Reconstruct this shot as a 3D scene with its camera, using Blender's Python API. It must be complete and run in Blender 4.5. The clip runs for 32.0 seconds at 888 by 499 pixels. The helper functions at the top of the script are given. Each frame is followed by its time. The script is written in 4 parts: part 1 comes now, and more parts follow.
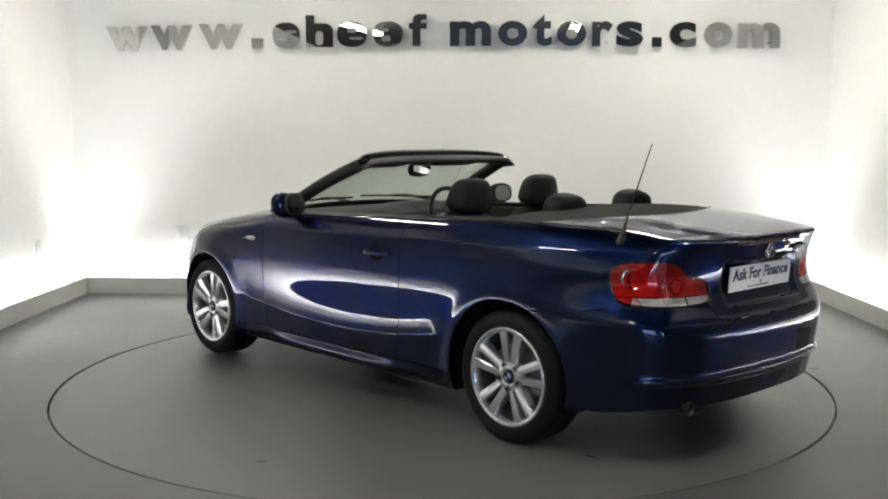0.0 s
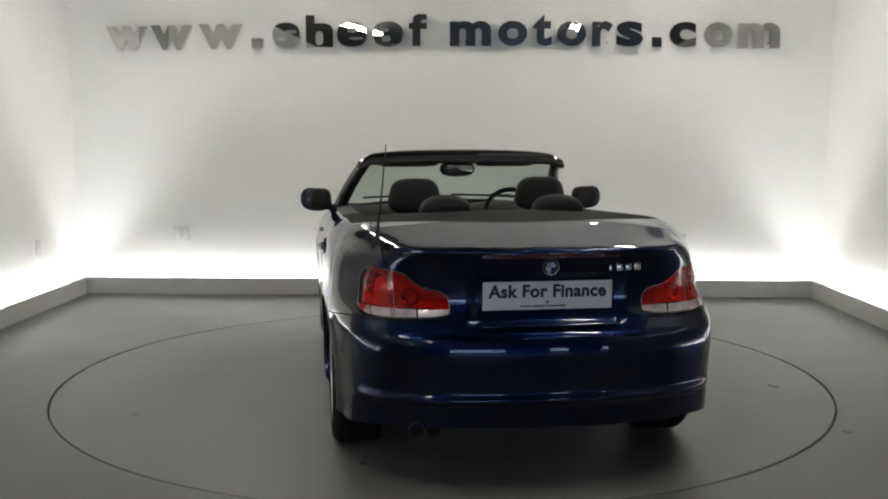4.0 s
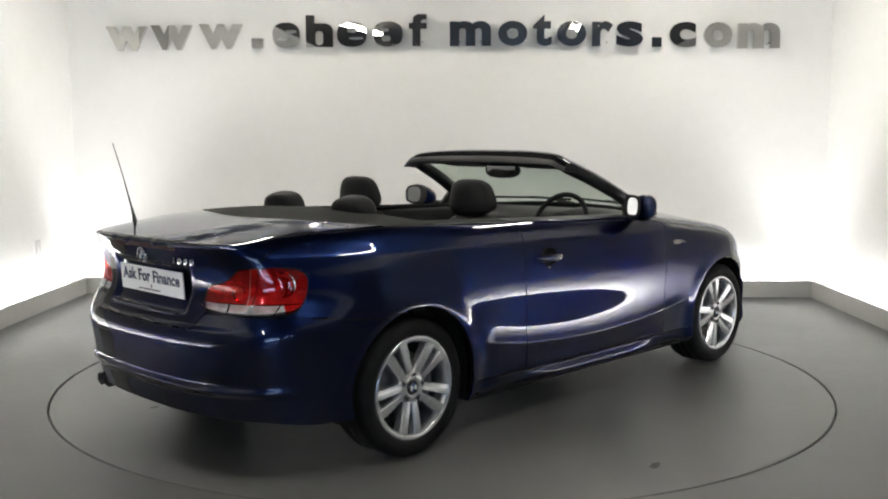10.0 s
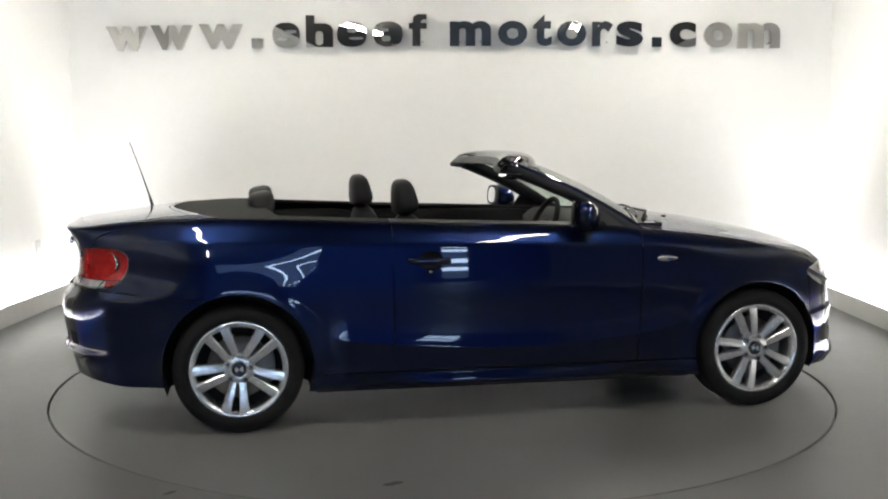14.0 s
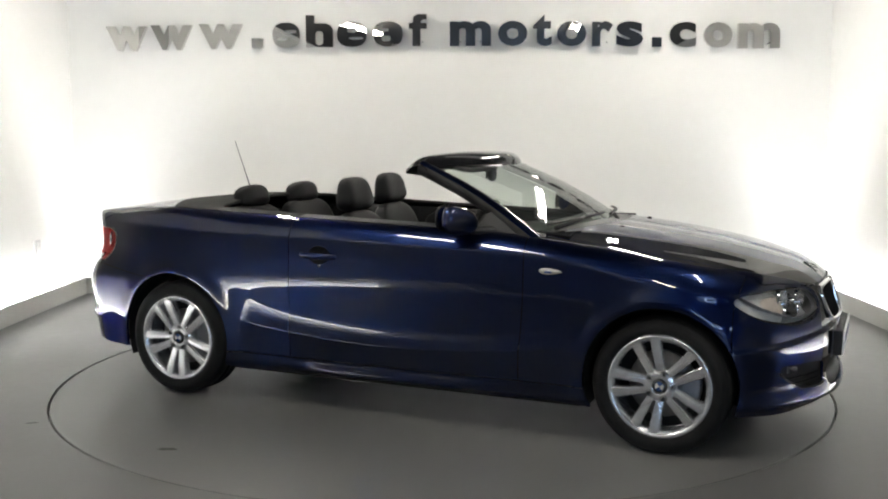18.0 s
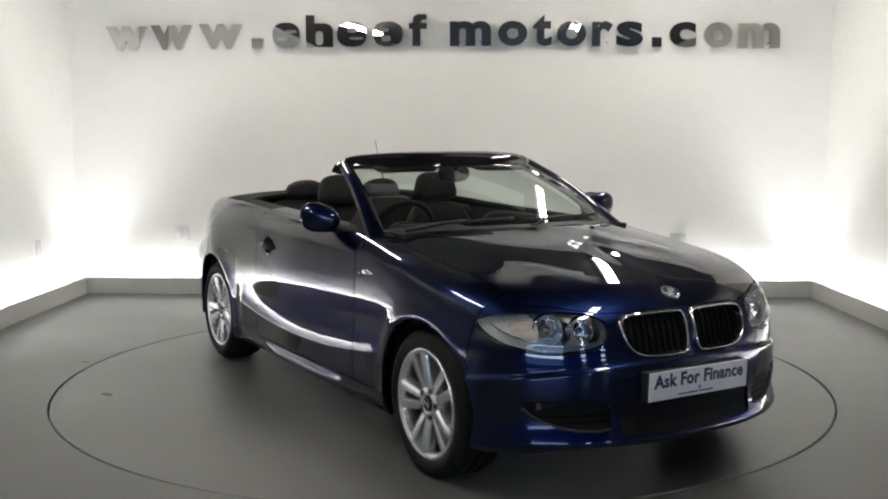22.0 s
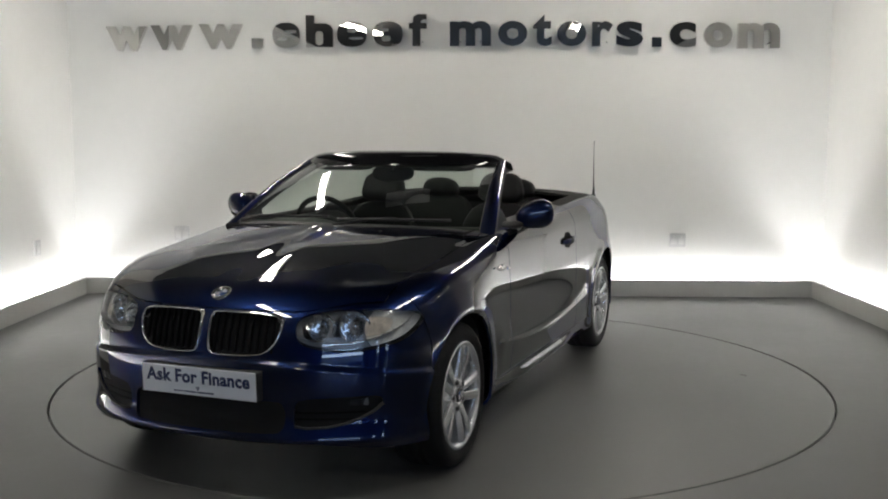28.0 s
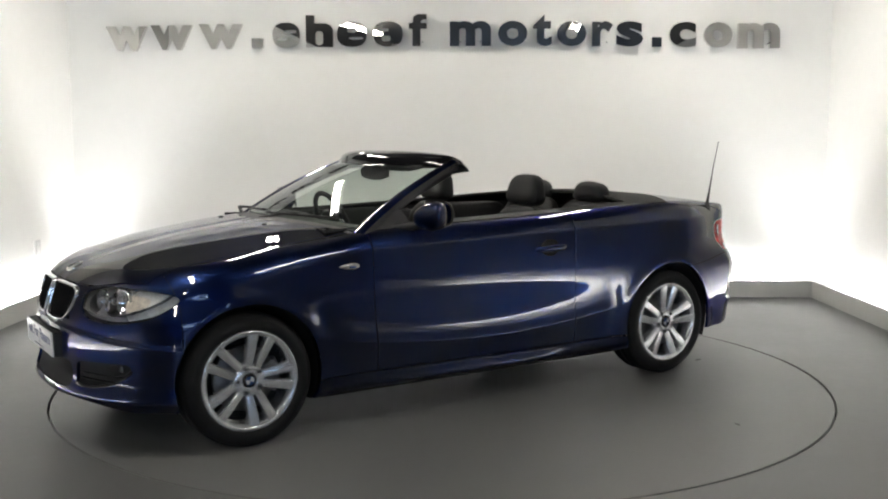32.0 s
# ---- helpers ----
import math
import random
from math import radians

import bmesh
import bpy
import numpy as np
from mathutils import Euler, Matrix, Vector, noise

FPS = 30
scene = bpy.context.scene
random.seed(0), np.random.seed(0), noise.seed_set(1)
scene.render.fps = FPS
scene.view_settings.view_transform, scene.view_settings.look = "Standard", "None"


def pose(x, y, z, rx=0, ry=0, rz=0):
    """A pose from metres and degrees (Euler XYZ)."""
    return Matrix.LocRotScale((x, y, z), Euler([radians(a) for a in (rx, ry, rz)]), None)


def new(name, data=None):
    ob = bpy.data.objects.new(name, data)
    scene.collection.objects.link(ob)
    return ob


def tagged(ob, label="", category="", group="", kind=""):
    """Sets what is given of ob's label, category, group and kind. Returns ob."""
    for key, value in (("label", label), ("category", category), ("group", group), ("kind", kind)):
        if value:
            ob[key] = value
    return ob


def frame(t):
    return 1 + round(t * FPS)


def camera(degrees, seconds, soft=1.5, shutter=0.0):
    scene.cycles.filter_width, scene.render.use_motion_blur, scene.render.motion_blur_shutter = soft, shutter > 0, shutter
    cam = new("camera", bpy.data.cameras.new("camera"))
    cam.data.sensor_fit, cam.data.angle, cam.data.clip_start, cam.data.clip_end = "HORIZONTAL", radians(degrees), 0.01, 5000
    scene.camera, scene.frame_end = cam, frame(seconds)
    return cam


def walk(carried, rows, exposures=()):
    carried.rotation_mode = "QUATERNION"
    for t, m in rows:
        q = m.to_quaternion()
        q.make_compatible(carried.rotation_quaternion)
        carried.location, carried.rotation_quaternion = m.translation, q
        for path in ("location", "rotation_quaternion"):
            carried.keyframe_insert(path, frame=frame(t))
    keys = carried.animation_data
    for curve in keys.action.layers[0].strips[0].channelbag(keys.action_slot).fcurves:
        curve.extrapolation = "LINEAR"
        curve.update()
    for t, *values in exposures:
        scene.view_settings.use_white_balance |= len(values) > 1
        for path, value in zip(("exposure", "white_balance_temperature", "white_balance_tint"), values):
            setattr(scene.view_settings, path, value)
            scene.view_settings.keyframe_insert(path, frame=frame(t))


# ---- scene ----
# ---------------------------------------------------------------- camera
cam = camera(47.82, 32.0, soft=2.0)
EYE = pose(0.0, -5.846, 1.416, 90 - 6.432, 0.0, -0.094)
walk(cam, [(0.0, EYE), (32.0, EYE)],
     [(0.0, 0.1), (3.0, -0.25), (6.0, -0.52), (9.0, -0.04), (12.0, 0.22), (14.0, 0.30), (19.0, 0.25), (23.0, -0.22), (25.0, -0.45), (28.0, -0.42), (32.0, 0.1)])

# ---------------------------------------------------------------- world
world = bpy.data.worlds.new("world")
scene.world = world
world.use_nodes = True
world.node_tree.nodes["Background"].inputs[0].default_value = (0.55, 0.6, 0.7, 1)
world.node_tree.nodes["Background"].inputs[1].default_value = 0.02


def lamp(name, kind, m, energy, color=(1, 1, 1), **more):
    data = bpy.data.lights.new(name, kind)
    data.energy, data.color = energy, color
    if "size" in more:
        data.size = more["size"]
    if "size_y" in more:
        data.shape, data.size_y = "RECTANGLE", more["size_y"]
    if "soft" in more:
        data.shadow_soft_size = more["soft"]
    if "cone" in more:
        data.spot_size, data.spot_blend = radians(more["cone"]), 0.7
    ob = new(name, data)
    ob.matrix_world = m
    return ob


# ---------------------------------------------------------------- materials
def material(name, color, rough=0.5, metal=0.0, coat=0.0, coat_rough=0.03, noise_scale=0.0, vary=0.0, bump=0.0,
             glow=None, strength=0.0, bump_scale=0.0, rough_vary=0.0, spec=0.5):
    m = bpy.data.materials.new(name)
    m.use_nodes = True
    nt = m.node_tree
    b = nt.nodes["Principled BSDF"]
    b.inputs["Base Color"].default_value = (*color, 1)
    b.inputs["Roughness"].default_value = rough
    b.inputs["Metallic"].default_value = metal
    b.inputs["Coat Weight"].default_value = coat
    b.inputs["Coat Roughness"].default_value = coat_rough
    b.inputs["Specular IOR Level"].default_value = spec
    if glow:
        b.inputs["Emission Color"].default_value = (*glow, 1)
        b.inputs["Emission Strength"].default_value = strength
    if noise_scale:
        tc = nt.nodes.new("ShaderNodeTexCoord")
        big = nt.nodes.new("ShaderNodeTexNoise")
        big.inputs["Scale"].default_value, big.inputs["Detail"].default_value = noise_scale, 6
        fine = nt.nodes.new("ShaderNodeTexNoise")
        fine.inputs["Scale"].default_value, fine.inputs["Detail"].default_value = noise_scale * 14, 3
        mix = nt.nodes.new("ShaderNodeMath")
        mix.operation = "MULTIPLY_ADD"
        mix.inputs[1].default_value = 0.35
        ramp = nt.nodes.new("ShaderNodeMapRange")
        ramp.inputs[1].default_value, ramp.inputs[2].default_value = 0.45, 0.9
        ramp.inputs[3].default_value, ramp.inputs[4].default_value = 1 - vary, 1 + vary
        mul = nt.nodes.new("ShaderNodeVectorMath")
        mul.operation = "SCALE"
        mul.inputs[0].default_value = color
        nt.links.new(tc.outputs["Object"], big.inputs["Vector"])
        nt.links.new(tc.outputs["Object"], fine.inputs["Vector"])
        nt.links.new(fine.outputs["Fac"], mix.inputs[0])
        nt.links.new(big.outputs["Fac"], mix.inputs[2])
        nt.links.new(mix.outputs[0], ramp.inputs[0])
        nt.links.new(ramp.outputs[0], mul.inputs["Scale"])
        nt.links.new(mul.outputs[0], b.inputs["Base Color"])
        if rough_vary:
            rr = nt.nodes.new("ShaderNodeMapRange")
            rr.inputs[1].default_value, rr.inputs[2].default_value = 0.45, 0.9
            rr.inputs[3].default_value, rr.inputs[4].default_value = rough - rough_vary, rough + rough_vary
            nt.links.new(mix.outputs[0], rr.inputs[0])
            nt.links.new(rr.outputs[0], b.inputs["Roughness"])
        if bump:
            bp = nt.nodes.new("ShaderNodeBump")
            bp.inputs["Strength"].default_value, bp.inputs["Distance"].default_value = bump, 0.002
            src = fine
            if bump_scale:
                src = nt.nodes.new("ShaderNodeTexNoise")
                src.inputs["Scale"].default_value, src.inputs["Detail"].default_value = bump_scale, 4
                nt.links.new(tc.outputs["Object"], src.inputs["Vector"])
            nt.links.new(src.outputs["Fac"], bp.inputs["Height"])
            nt.links.new(bp.outputs["Normal"], b.inputs["Normal"])
    return m


def glass(name, color, rough=0.0, see=0.93, rim=0.85):
    """Thin clear glass: what passes through is not bent."""
    m = bpy.data.materials.new(name)
    m.use_nodes = True
    nt = m.node_tree
    nt.nodes.clear()
    out = nt.nodes.new("ShaderNodeOutputMaterial")
    clear = nt.nodes.new("ShaderNodeBsdfTransparent")
    clear.inputs[0].default_value = (*[c * see for c in color], 1)
    gloss = nt.nodes.new("ShaderNodeBsdfGlossy")
    gloss.inputs["Roughness"].default_value = rough
    edge = nt.nodes.new("ShaderNodeLayerWeight")
    edge.inputs[0].default_value = 0.5
    power = nt.nodes.new("ShaderNodeMath")
    power.operation, power.inputs[1].default_value = "POWER", 4.0
    fres = nt.nodes.new("ShaderNodeMath")
    fres.operation, fres.inputs[1].default_value, fres.inputs[2].default_value = "MULTIPLY_ADD", rim, 0.085
    nt.links.new(edge.outputs["Facing"], power.inputs[0])
    nt.links.new(power.outputs[0], fres.inputs[0])
    mix = nt.nodes.new("ShaderNodeMixShader")
    nt.links.new(fres.outputs[0], mix.inputs[0])
    nt.links.new(clear.outputs[0], mix.inputs[1])
    nt.links.new(gloss.outputs[0], mix.inputs[2])
    nt.links.new(mix.outputs[0], out.inputs[0])
    return m


WALL = material("white_wall_paint", (0.80, 0.80, 0.77), 0.6, noise_scale=0.7, vary=0.03, bump=0.06, bump_scale=260)
# floor darkened and turntable lightened in colour to balance the light on them
FLOOR = material("grey_floor_darkened", (0.096, 0.096, 0.0945), 0.42, noise_scale=0.9, vary=0.14, bump=0.05, bump_scale=120, rough_vary=0.06)
TABLE = material("grey_turntable_lightened", (0.114, 0.114, 0.112), 0.42, noise_scale=1.1, vary=0.15, bump=0.05, bump_scale=120, rough_vary=0.06)
UPSTAND = material("grey_upstand_paint", (0.44, 0.44, 0.42), 0.5, noise_scale=1.5, vary=0.06, bump=0.05, bump_scale=180)
DARK_GAP = material("dark_gap", (0.012, 0.012, 0.012), 0.9)
SCUFF = material("rubber_scuff", (0.06, 0.06, 0.055), 0.7, noise_scale=9, vary=0.3)
STEEL = material("polished_steel", (0.58, 0.57, 0.55), 0.014, 1.0, noise_scale=3, vary=0.04)
SOCKET = material("satin_steel_plate", (0.66, 0.66, 0.65), 0.42, 0.35, noise_scale=8, vary=0.05)
SOCKET_WHITE = material("white_plastic_insert", (0.75, 0.75, 0.73), 0.4, noise_scale=8, vary=0.03)
LED = material("cool_white_led", (0.9, 0.9, 0.9), 0.5, glow=(0.97, 0.965, 1.0), strength=90)
TUBE = material("fluorescent_tube", (0.9, 0.9, 0.9), 0.5, glow=(1.0, 0.95, 0.865), strength=68)
DAYLIGHT = material("daylight_pane", (0.5, 0.6, 0.7), 0.5, glow=(0.52, 0.71, 1.0), strength=14.0)
FROSTED = material("frosted_pane", (0.5, 0.6, 0.7), 0.6, glow=(0.36, 0.58, 1.0), strength=0.9, noise_scale=2, vary=0.2)
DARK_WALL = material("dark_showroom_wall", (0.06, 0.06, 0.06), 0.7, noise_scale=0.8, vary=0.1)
# the next three wall colours stand in for wash light fading forwards
WALL_DIMMER = material("wall_paint_dimmed_mid", (0.17, 0.17, 0.165), 0.7, noise_scale=0.8, vary=0.06)
WALL_DIM = material("wall_paint_dimmed_slight", (0.38, 0.38, 0.37), 0.65, noise_scale=0.8, vary=0.05)
WALL_DIMMEST = material("wall_paint_dimmed_most", (0.12, 0.12, 0.117), 0.7, noise_scale=0.8, vary=0.08)
CEILING = material("ceiling_paint", (0.035, 0.035, 0.034), 0.7, noise_scale=0.8, vary=0.04)
FIXTURE = material("white_metal_fixture", (0.7, 0.7, 0.68), 0.4, noise_scale=4, vary=0.03)

PAINT = material("dark_blue_metallic_paint", (0.0045, 0.0117, 0.052), 0.33, 1.0, 1.0, 0.015, spec=0.0)
PAINT.node_tree.nodes["Principled BSDF"].inputs["Coat IOR"].default_value = 1.56
PAINT.node_tree.nodes["Principled BSDF"].inputs["Specular Tint"].default_value = (0.03, 0.09, 0.28, 1)
BLACK_PLASTIC = material("black_plastic", (0.014, 0.014, 0.015), 0.5, noise_scale=12, vary=0.15, bump=0.15, bump_scale=900)
SHELL = material("black_inner_shell", (0.009, 0.009, 0.0095), 0.75, spec=0.2)
GRILLE = material("matt_black_grille", (0.004, 0.004, 0.0042), 0.7, spec=0.12)
SCREEN_BAND = material("black_screen_band", (0.008, 0.008, 0.009), 0.05, noise_scale=8, vary=0.1)
GLOSS_BLACK = material("gloss_black_trim", (0.008, 0.008, 0.009), 0.15, coat=0.6)
CHROME = material("chrome", (0.75, 0.75, 0.76), 0.07, 1.0)
ALLOY = material("silver_alloy", (0.74, 0.75, 0.765), 0.24, 0.8, 0.4, 0.08, noise_scale=6, vary=0.05)
DISC = material("brake_disc_steel", (0.16, 0.155, 0.15), 0.4, 1.0, noise_scale=20, vary=0.15)
LAMP_EXH = material("sooty_exhaust_steel", (0.05, 0.05, 0.05), 0.45, 0.8, noise_scale=20, vary=0.3)
RUBBER = material("tyre_rubber", (0.008, 0.008, 0.008), 0.75, spec=0.25, noise_scale=14, vary=0.2, bump=0.2, bump_scale=400)
LEATHER = material("black_leather", (0.0065, 0.0065, 0.007), 0.62, spec=0.3, noise_scale=7, vary=0.2, bump=0.25, bump_scale=350)
CARPET = material("black_carpet", (0.010, 0.010, 0.011), 0.95, noise_scale=30, vary=0.3)
VINYL = material("dark_grey_hood_cover", (0.022, 0.023, 0.021), 0.85, spec=0.15, noise_scale=5, vary=0.12, bump=0.2, bump_scale=700)
DASH = material("charcoal_dashboard", (0.016, 0.0165, 0.017), 0.6, noise_scale=10, vary=0.12, bump=0.2, bump_scale=600)
SCREEN_GLASS = glass("green_tinted_glass", (0.72, 0.81, 0.745))
CLEAR = glass("clear_lens", (0.96, 0.97, 0.98))
RED_GLASS = glass("red_lens_glass", (0.80, 0.016, 0.013), see=0.97, rim=0.40)
TAIL_SILVER = material("tail_lamp_reflector", (0.78, 0.77, 0.77), 0.28, 0.40, noise_scale=30, vary=0.25, bump=0.8, bump_scale=55)
RED_DARK = material("dark_red_lens", (0.06, 0.004, 0.004), 0.12, coat=1.0)
WHITE_LENS = material("clear_ribbed_lens", (0.55, 0.53, 0.53), 0.15, 0.6, coat=1.0, noise_scale=40, vary=0.2)
LAMP_SILVER = material("lamp_reflector", (0.90, 0.91, 0.93), 0.07, 0.92, noise_scale=18, vary=0.12, bump=0.9, bump_scale=34)
LAMP_DARK = material("lamp_bezel", (0.22, 0.22, 0.225), 0.35, 0.3, noise_scale=18, vary=0.1, bump=0.25, bump_scale=45)
PALE_LENS = material("pale_indicator_reflector", (0.70, 0.69, 0.65), 0.35, 0.0, coat=0.6, noise_scale=60, vary=0.15)
AMBER = material("pale_amber_indicator", (0.67, 0.59, 0.49), 0.35, 0.0, coat=0.6, noise_scale=60, vary=0.2)
MIRROR = material("mirror_glass", (0.85, 0.86, 0.87), 0.01, 1.0)
PLATE_WHITE = material("white_plate", (0.80, 0.82, 0.86), 0.3, coat=0.5, noise_scale=6, vary=0.03)
PLATE_BLUE = material("navy_print", (0.012, 0.020, 0.085), 0.5)
BADGE_BLUE = material("badge_blue", (0.025, 0.06, 0.17), 0.2, coat=1.0)
BADGE_PALE = material("badge_pale", (0.42, 0.43, 0.45), 0.2, coat=1.0)


RIDE = 0.012     # how far the body sits above its drawn height


# ---------------------------------------------------------------- mesh tools
def mesh_of(bm, mat, smooth=True, keep=False):
    bmesh.ops.recalc_face_normals(bm, faces=bm.faces) if not keep else None
    me = bpy.data.meshes.new("mesh")
    bm.to_mesh(me)
    bm.free()
    me.materials.append(mat)
    if smooth:
        for p in me.polygons:
            p.use_smooth = True
    return me


def part(name, bm, mat, parent, label="", smooth=True, m=None, keep=False):
    """Links a bmesh (or a mesh) as one mesh object under a thing or a part."""
    me = bm if isinstance(bm, bpy.types.Mesh) else mesh_of(bm, mat, smooth, keep)
    ob = new(name, me)
    ob.parent = parent
    if parent.name == "car" and name != "wheel":
        m = Matrix.Translation((0, 0, RIDE)) @ (m or Matrix())
    if m is not None:
        ob.matrix_local = m
    return tagged(ob, label)


def thing(name, bm, mat, label, category, group="", kind="", smooth=False, m=None):
    ob = new(name, bm if isinstance(bm, bpy.types.Mesh) else mesh_of(bm, mat, smooth))
    if m is not None:
        ob.matrix_world = m
    return tagged(ob, label, category, group, kind)


def empty(name, label, category, m=None, group=""):
    ob = new(name)
    if m is not None:
        ob.matrix_world = m
    return tagged(ob, label, category, group)


def box(bm, lo, hi, bevel=0.0, seg=2):
    made = bmesh.ops.create_cube(bm, size=1.0)["verts"]
    for v in made:
        v.co = Vector([lo[i] + (v.co[i] + 0.5) * (hi[i] - lo[i]) for i in range(3)])
    if bevel:
        edges = list({e for v in made for e in v.link_edges})
        bmesh.ops.bevel(bm, geom=edges, offset=bevel, segments=seg, profile=0.5, affect="EDGES")
    return bm


def boxed(lo, hi, bevel=0.0, seg=2):
    return box(bmesh.new(), lo, hi, bevel, seg)


def lathe(bm, profile, n=48, axis="y", m=None):
    """Turns a profile of (radius, along) round an axis through the origin."""
    rings = []
    for k in range(n):
        a = 2 * math.pi * k / n
        ring = []
        for r, s in profile:
            p = {"y": (r * math.cos(a), s, r * math.sin(a)), "z": (r * math.cos(a), r * math.sin(a), s), "x": (s, r * math.cos(a), r * math.sin(a))}[axis]
            ring.append(bm.verts.new(m @ Vector(p) if m is not None else p))
        rings.append(ring)
    for k in range(n):
        p, q = rings[k], rings[(k + 1) % n]
        for i in range(len(profile) - 1):
            bm.faces.new((p[i], q[i], q[i + 1], p[i + 1]))
    return bm


def tube(bm, points, radius, n=10, caps=True):
    """A round bar along points; radius may be one number or one for each point."""
    pts = [Vector(p) for p in points]
    rs = radius if isinstance(radius, (list, tuple)) else [radius] * len(pts)
    rings, side = [], None
    for i, p in enumerate(pts):
        d = (pts[min(i + 1, len(pts) - 1)] - pts[max(i - 1, 0)]).normalized()
        if side is None:
            side = d.orthogonal().normalized()
        side = (side - d * side.dot(d)).normalized()
        up = d.cross(side)
        rings.append([bm.verts.new(p + rs[i] * (side * math.cos(2 * math.pi * k / n) + up * math.sin(2 * math.pi * k / n))) for k in range(n)])
    for a, b in zip(rings, rings[1:]):
        for k in range(n):
            bm.faces.new((a[k], a[(k + 1) % n], b[(k + 1) % n], b[k]))
    if caps:
        bm.faces.new(rings[0])
        bm.faces.new(rings[-1][::-1])
    return bm


def sheet(bm, rows, closed=False):
    """A skin over rows of points."""
    vs = [[bm.verts.new(p) for p in row] for row in rows]
    for a, b in zip(vs, vs[1:]):
        n = len(a)
        for k in range(n if closed else n - 1):
            bm.faces.new((a[k], a[(k + 1) % n], b[(k + 1) % n], b[k]))
    return vs


def pad(size, n=14, power=3.2, shape=None):
    """A cushion: a rounded block of that size about its middle, bent by shape(x, y, z)."""
    bm = bmesh.new()
    bmesh.ops.create_cube(bm, size=2.0)
    bmesh.ops.subdivide_edges(bm, edges=bm.edges, cuts=n, use_grid_fill=True)
    for v in bm.verts:
        c = v.co
        r = (abs(c.x) ** power + abs(c.y) ** power + abs(c.z) ** power) ** (1 / power)
        p = c / r
        p = Vector((p.x * size[0] / 2, p.y * size[1] / 2, p.z * size[2] / 2))
        v.co = Vector(shape(p.x, p.y, p.z)) if shape else p
    return bm


def lettering(words, size, depth, mat, weight=0.0, space=1.0, middle=True, shear=0.0):
    """Raised letters from the built-in font, in the xy plane, facing +z."""
    cu = bpy.data.curves.new("letters", "FONT")
    cu.body, cu.size, cu.extrude, cu.offset, cu.space_character, cu.shear = words, size, depth / 2, weight, space, shear
    cu.resolution_u = 4
    if middle:
        cu.align_x = "CENTER"
    ob = bpy.data.objects.new("letters", cu)
    scene.collection.objects.link(ob)
    me = bpy.data.meshes.new_from_object(ob.evaluated_get(bpy.context.evaluated_depsgraph_get()))
    bpy.data.objects.remove(ob)
    bpy.data.curves.remove(cu)
    me.materials.clear()
    me.materials.append(mat)
    return me


def spline(knots):
    """A natural cubic curve through pairs of numbers, as a function of arrays."""
    xs, ys = np.array([k[0] for k in knots], float), np.array([k[1] for k in knots], float)
    n, h = len(xs), np.diff(xs)
    a, r = np.eye(n), np.zeros(n)
    for i in range(1, n - 1):
        a[i, i - 1], a[i, i], a[i, i + 1] = h[i - 1], 2 * (h[i - 1] + h[i]), h[i]
        r[i] = 6 * ((ys[i + 1] - ys[i]) / h[i] - (ys[i] - ys[i - 1]) / h[i - 1])
    m = np.linalg.solve(a, r)

    def at(x):
        x = np.clip(np.asarray(x, float), xs[0], xs[-1])
        i = np.clip(np.searchsorted(xs, x) - 1, 0, n - 2)
        u, w, d = xs[i + 1] - x, x - xs[i], h[i]
        return (m[i] * u ** 3 + m[i + 1] * w ** 3) / (6 * d) + (ys[i] / d - m[i] * d / 6) * u + (ys[i + 1] / d - m[i + 1] * d / 6) * w
    return at


def step(a, b, x):
    t = np.clip((x - a) / (b - a), 0, 1)
    return t * t * (3 - 2 * t)


def soft_min(a, b, k):
    h = np.maximum(k - np.abs(a - b), 0) / k
    return np.minimum(a, b) - h * h * k / 4


# ---------------------------------------------------------------- the room
TABLE_Y = 0.03    # the turntable's middle
WALL_Z = 3.0      # ceiling
BACK = pose(0, 3.17, 0, 0, 0, -2.18)        # the back wall's face, turned a little to the camera's line


def slab(name, corners, z0, z1, mat, label, category, thick=0.12, kind="structure"):
    """An upright slab along a line on the floor; its thickness lies to the line's left."""
    (ax, ay), (bx, by) = corners
    d = Vector((bx - ax, by - ay, 0))
    length = d.length
    m = Matrix.Translation((ax, ay, 0)) @ Matrix.Rotation(math.atan2(d.y, d.x), 4, "Z")
    return thing(name, boxed((0, 0, z0), (length, thick, z1)), mat, label, category, kind=kind, m=m)


def circle_floor():
    """The floor sheet with a round hole for the turntable."""
    bm, n, R = bmesh.new(), 192, 2.203
    lo, hi = (-3.8, -11.2), (8.2, 3.6)
    inner, outer = [], []
    for k in range(n):
        a = 2 * math.pi * k / n
        c, s = math.cos(a), math.sin(a)
        inner.append((R * c, R * s + TABLE_Y))
        f = min((hi[0] if c > 0 else lo[0]) / c if abs(c) > 1e-9 else 1e9, (hi[1] if s > 0 else lo[1]) / s if abs(s) > 1e-9 else 1e9)
        outer.append((f * c, f * s))
    rows = []
    for z, w in ((-0.05, 0), (0, 0), (0, 0.25), (0, 1)):
        rows.append([(i[0] + (o[0] - i[0]) * w, i[1] + (o[1] - i[1]) * w, z) for i, o in zip(inner, outer)])
    sheet(bm, rows, closed=True)
    return bm


def turntable():
    bm = bmesh.new()
    R = 2.192
    lathe(bm, [(0.0005, 0), (0.6, 0), (1.4, 0), (R - 0.004, 0), (R, -0.004), (R, -0.05)], n=192, axis="z")
    return thing("turntable", bm, TABLE, "round grey painted turntable set flush in the floor", "turntable", smooth=False)


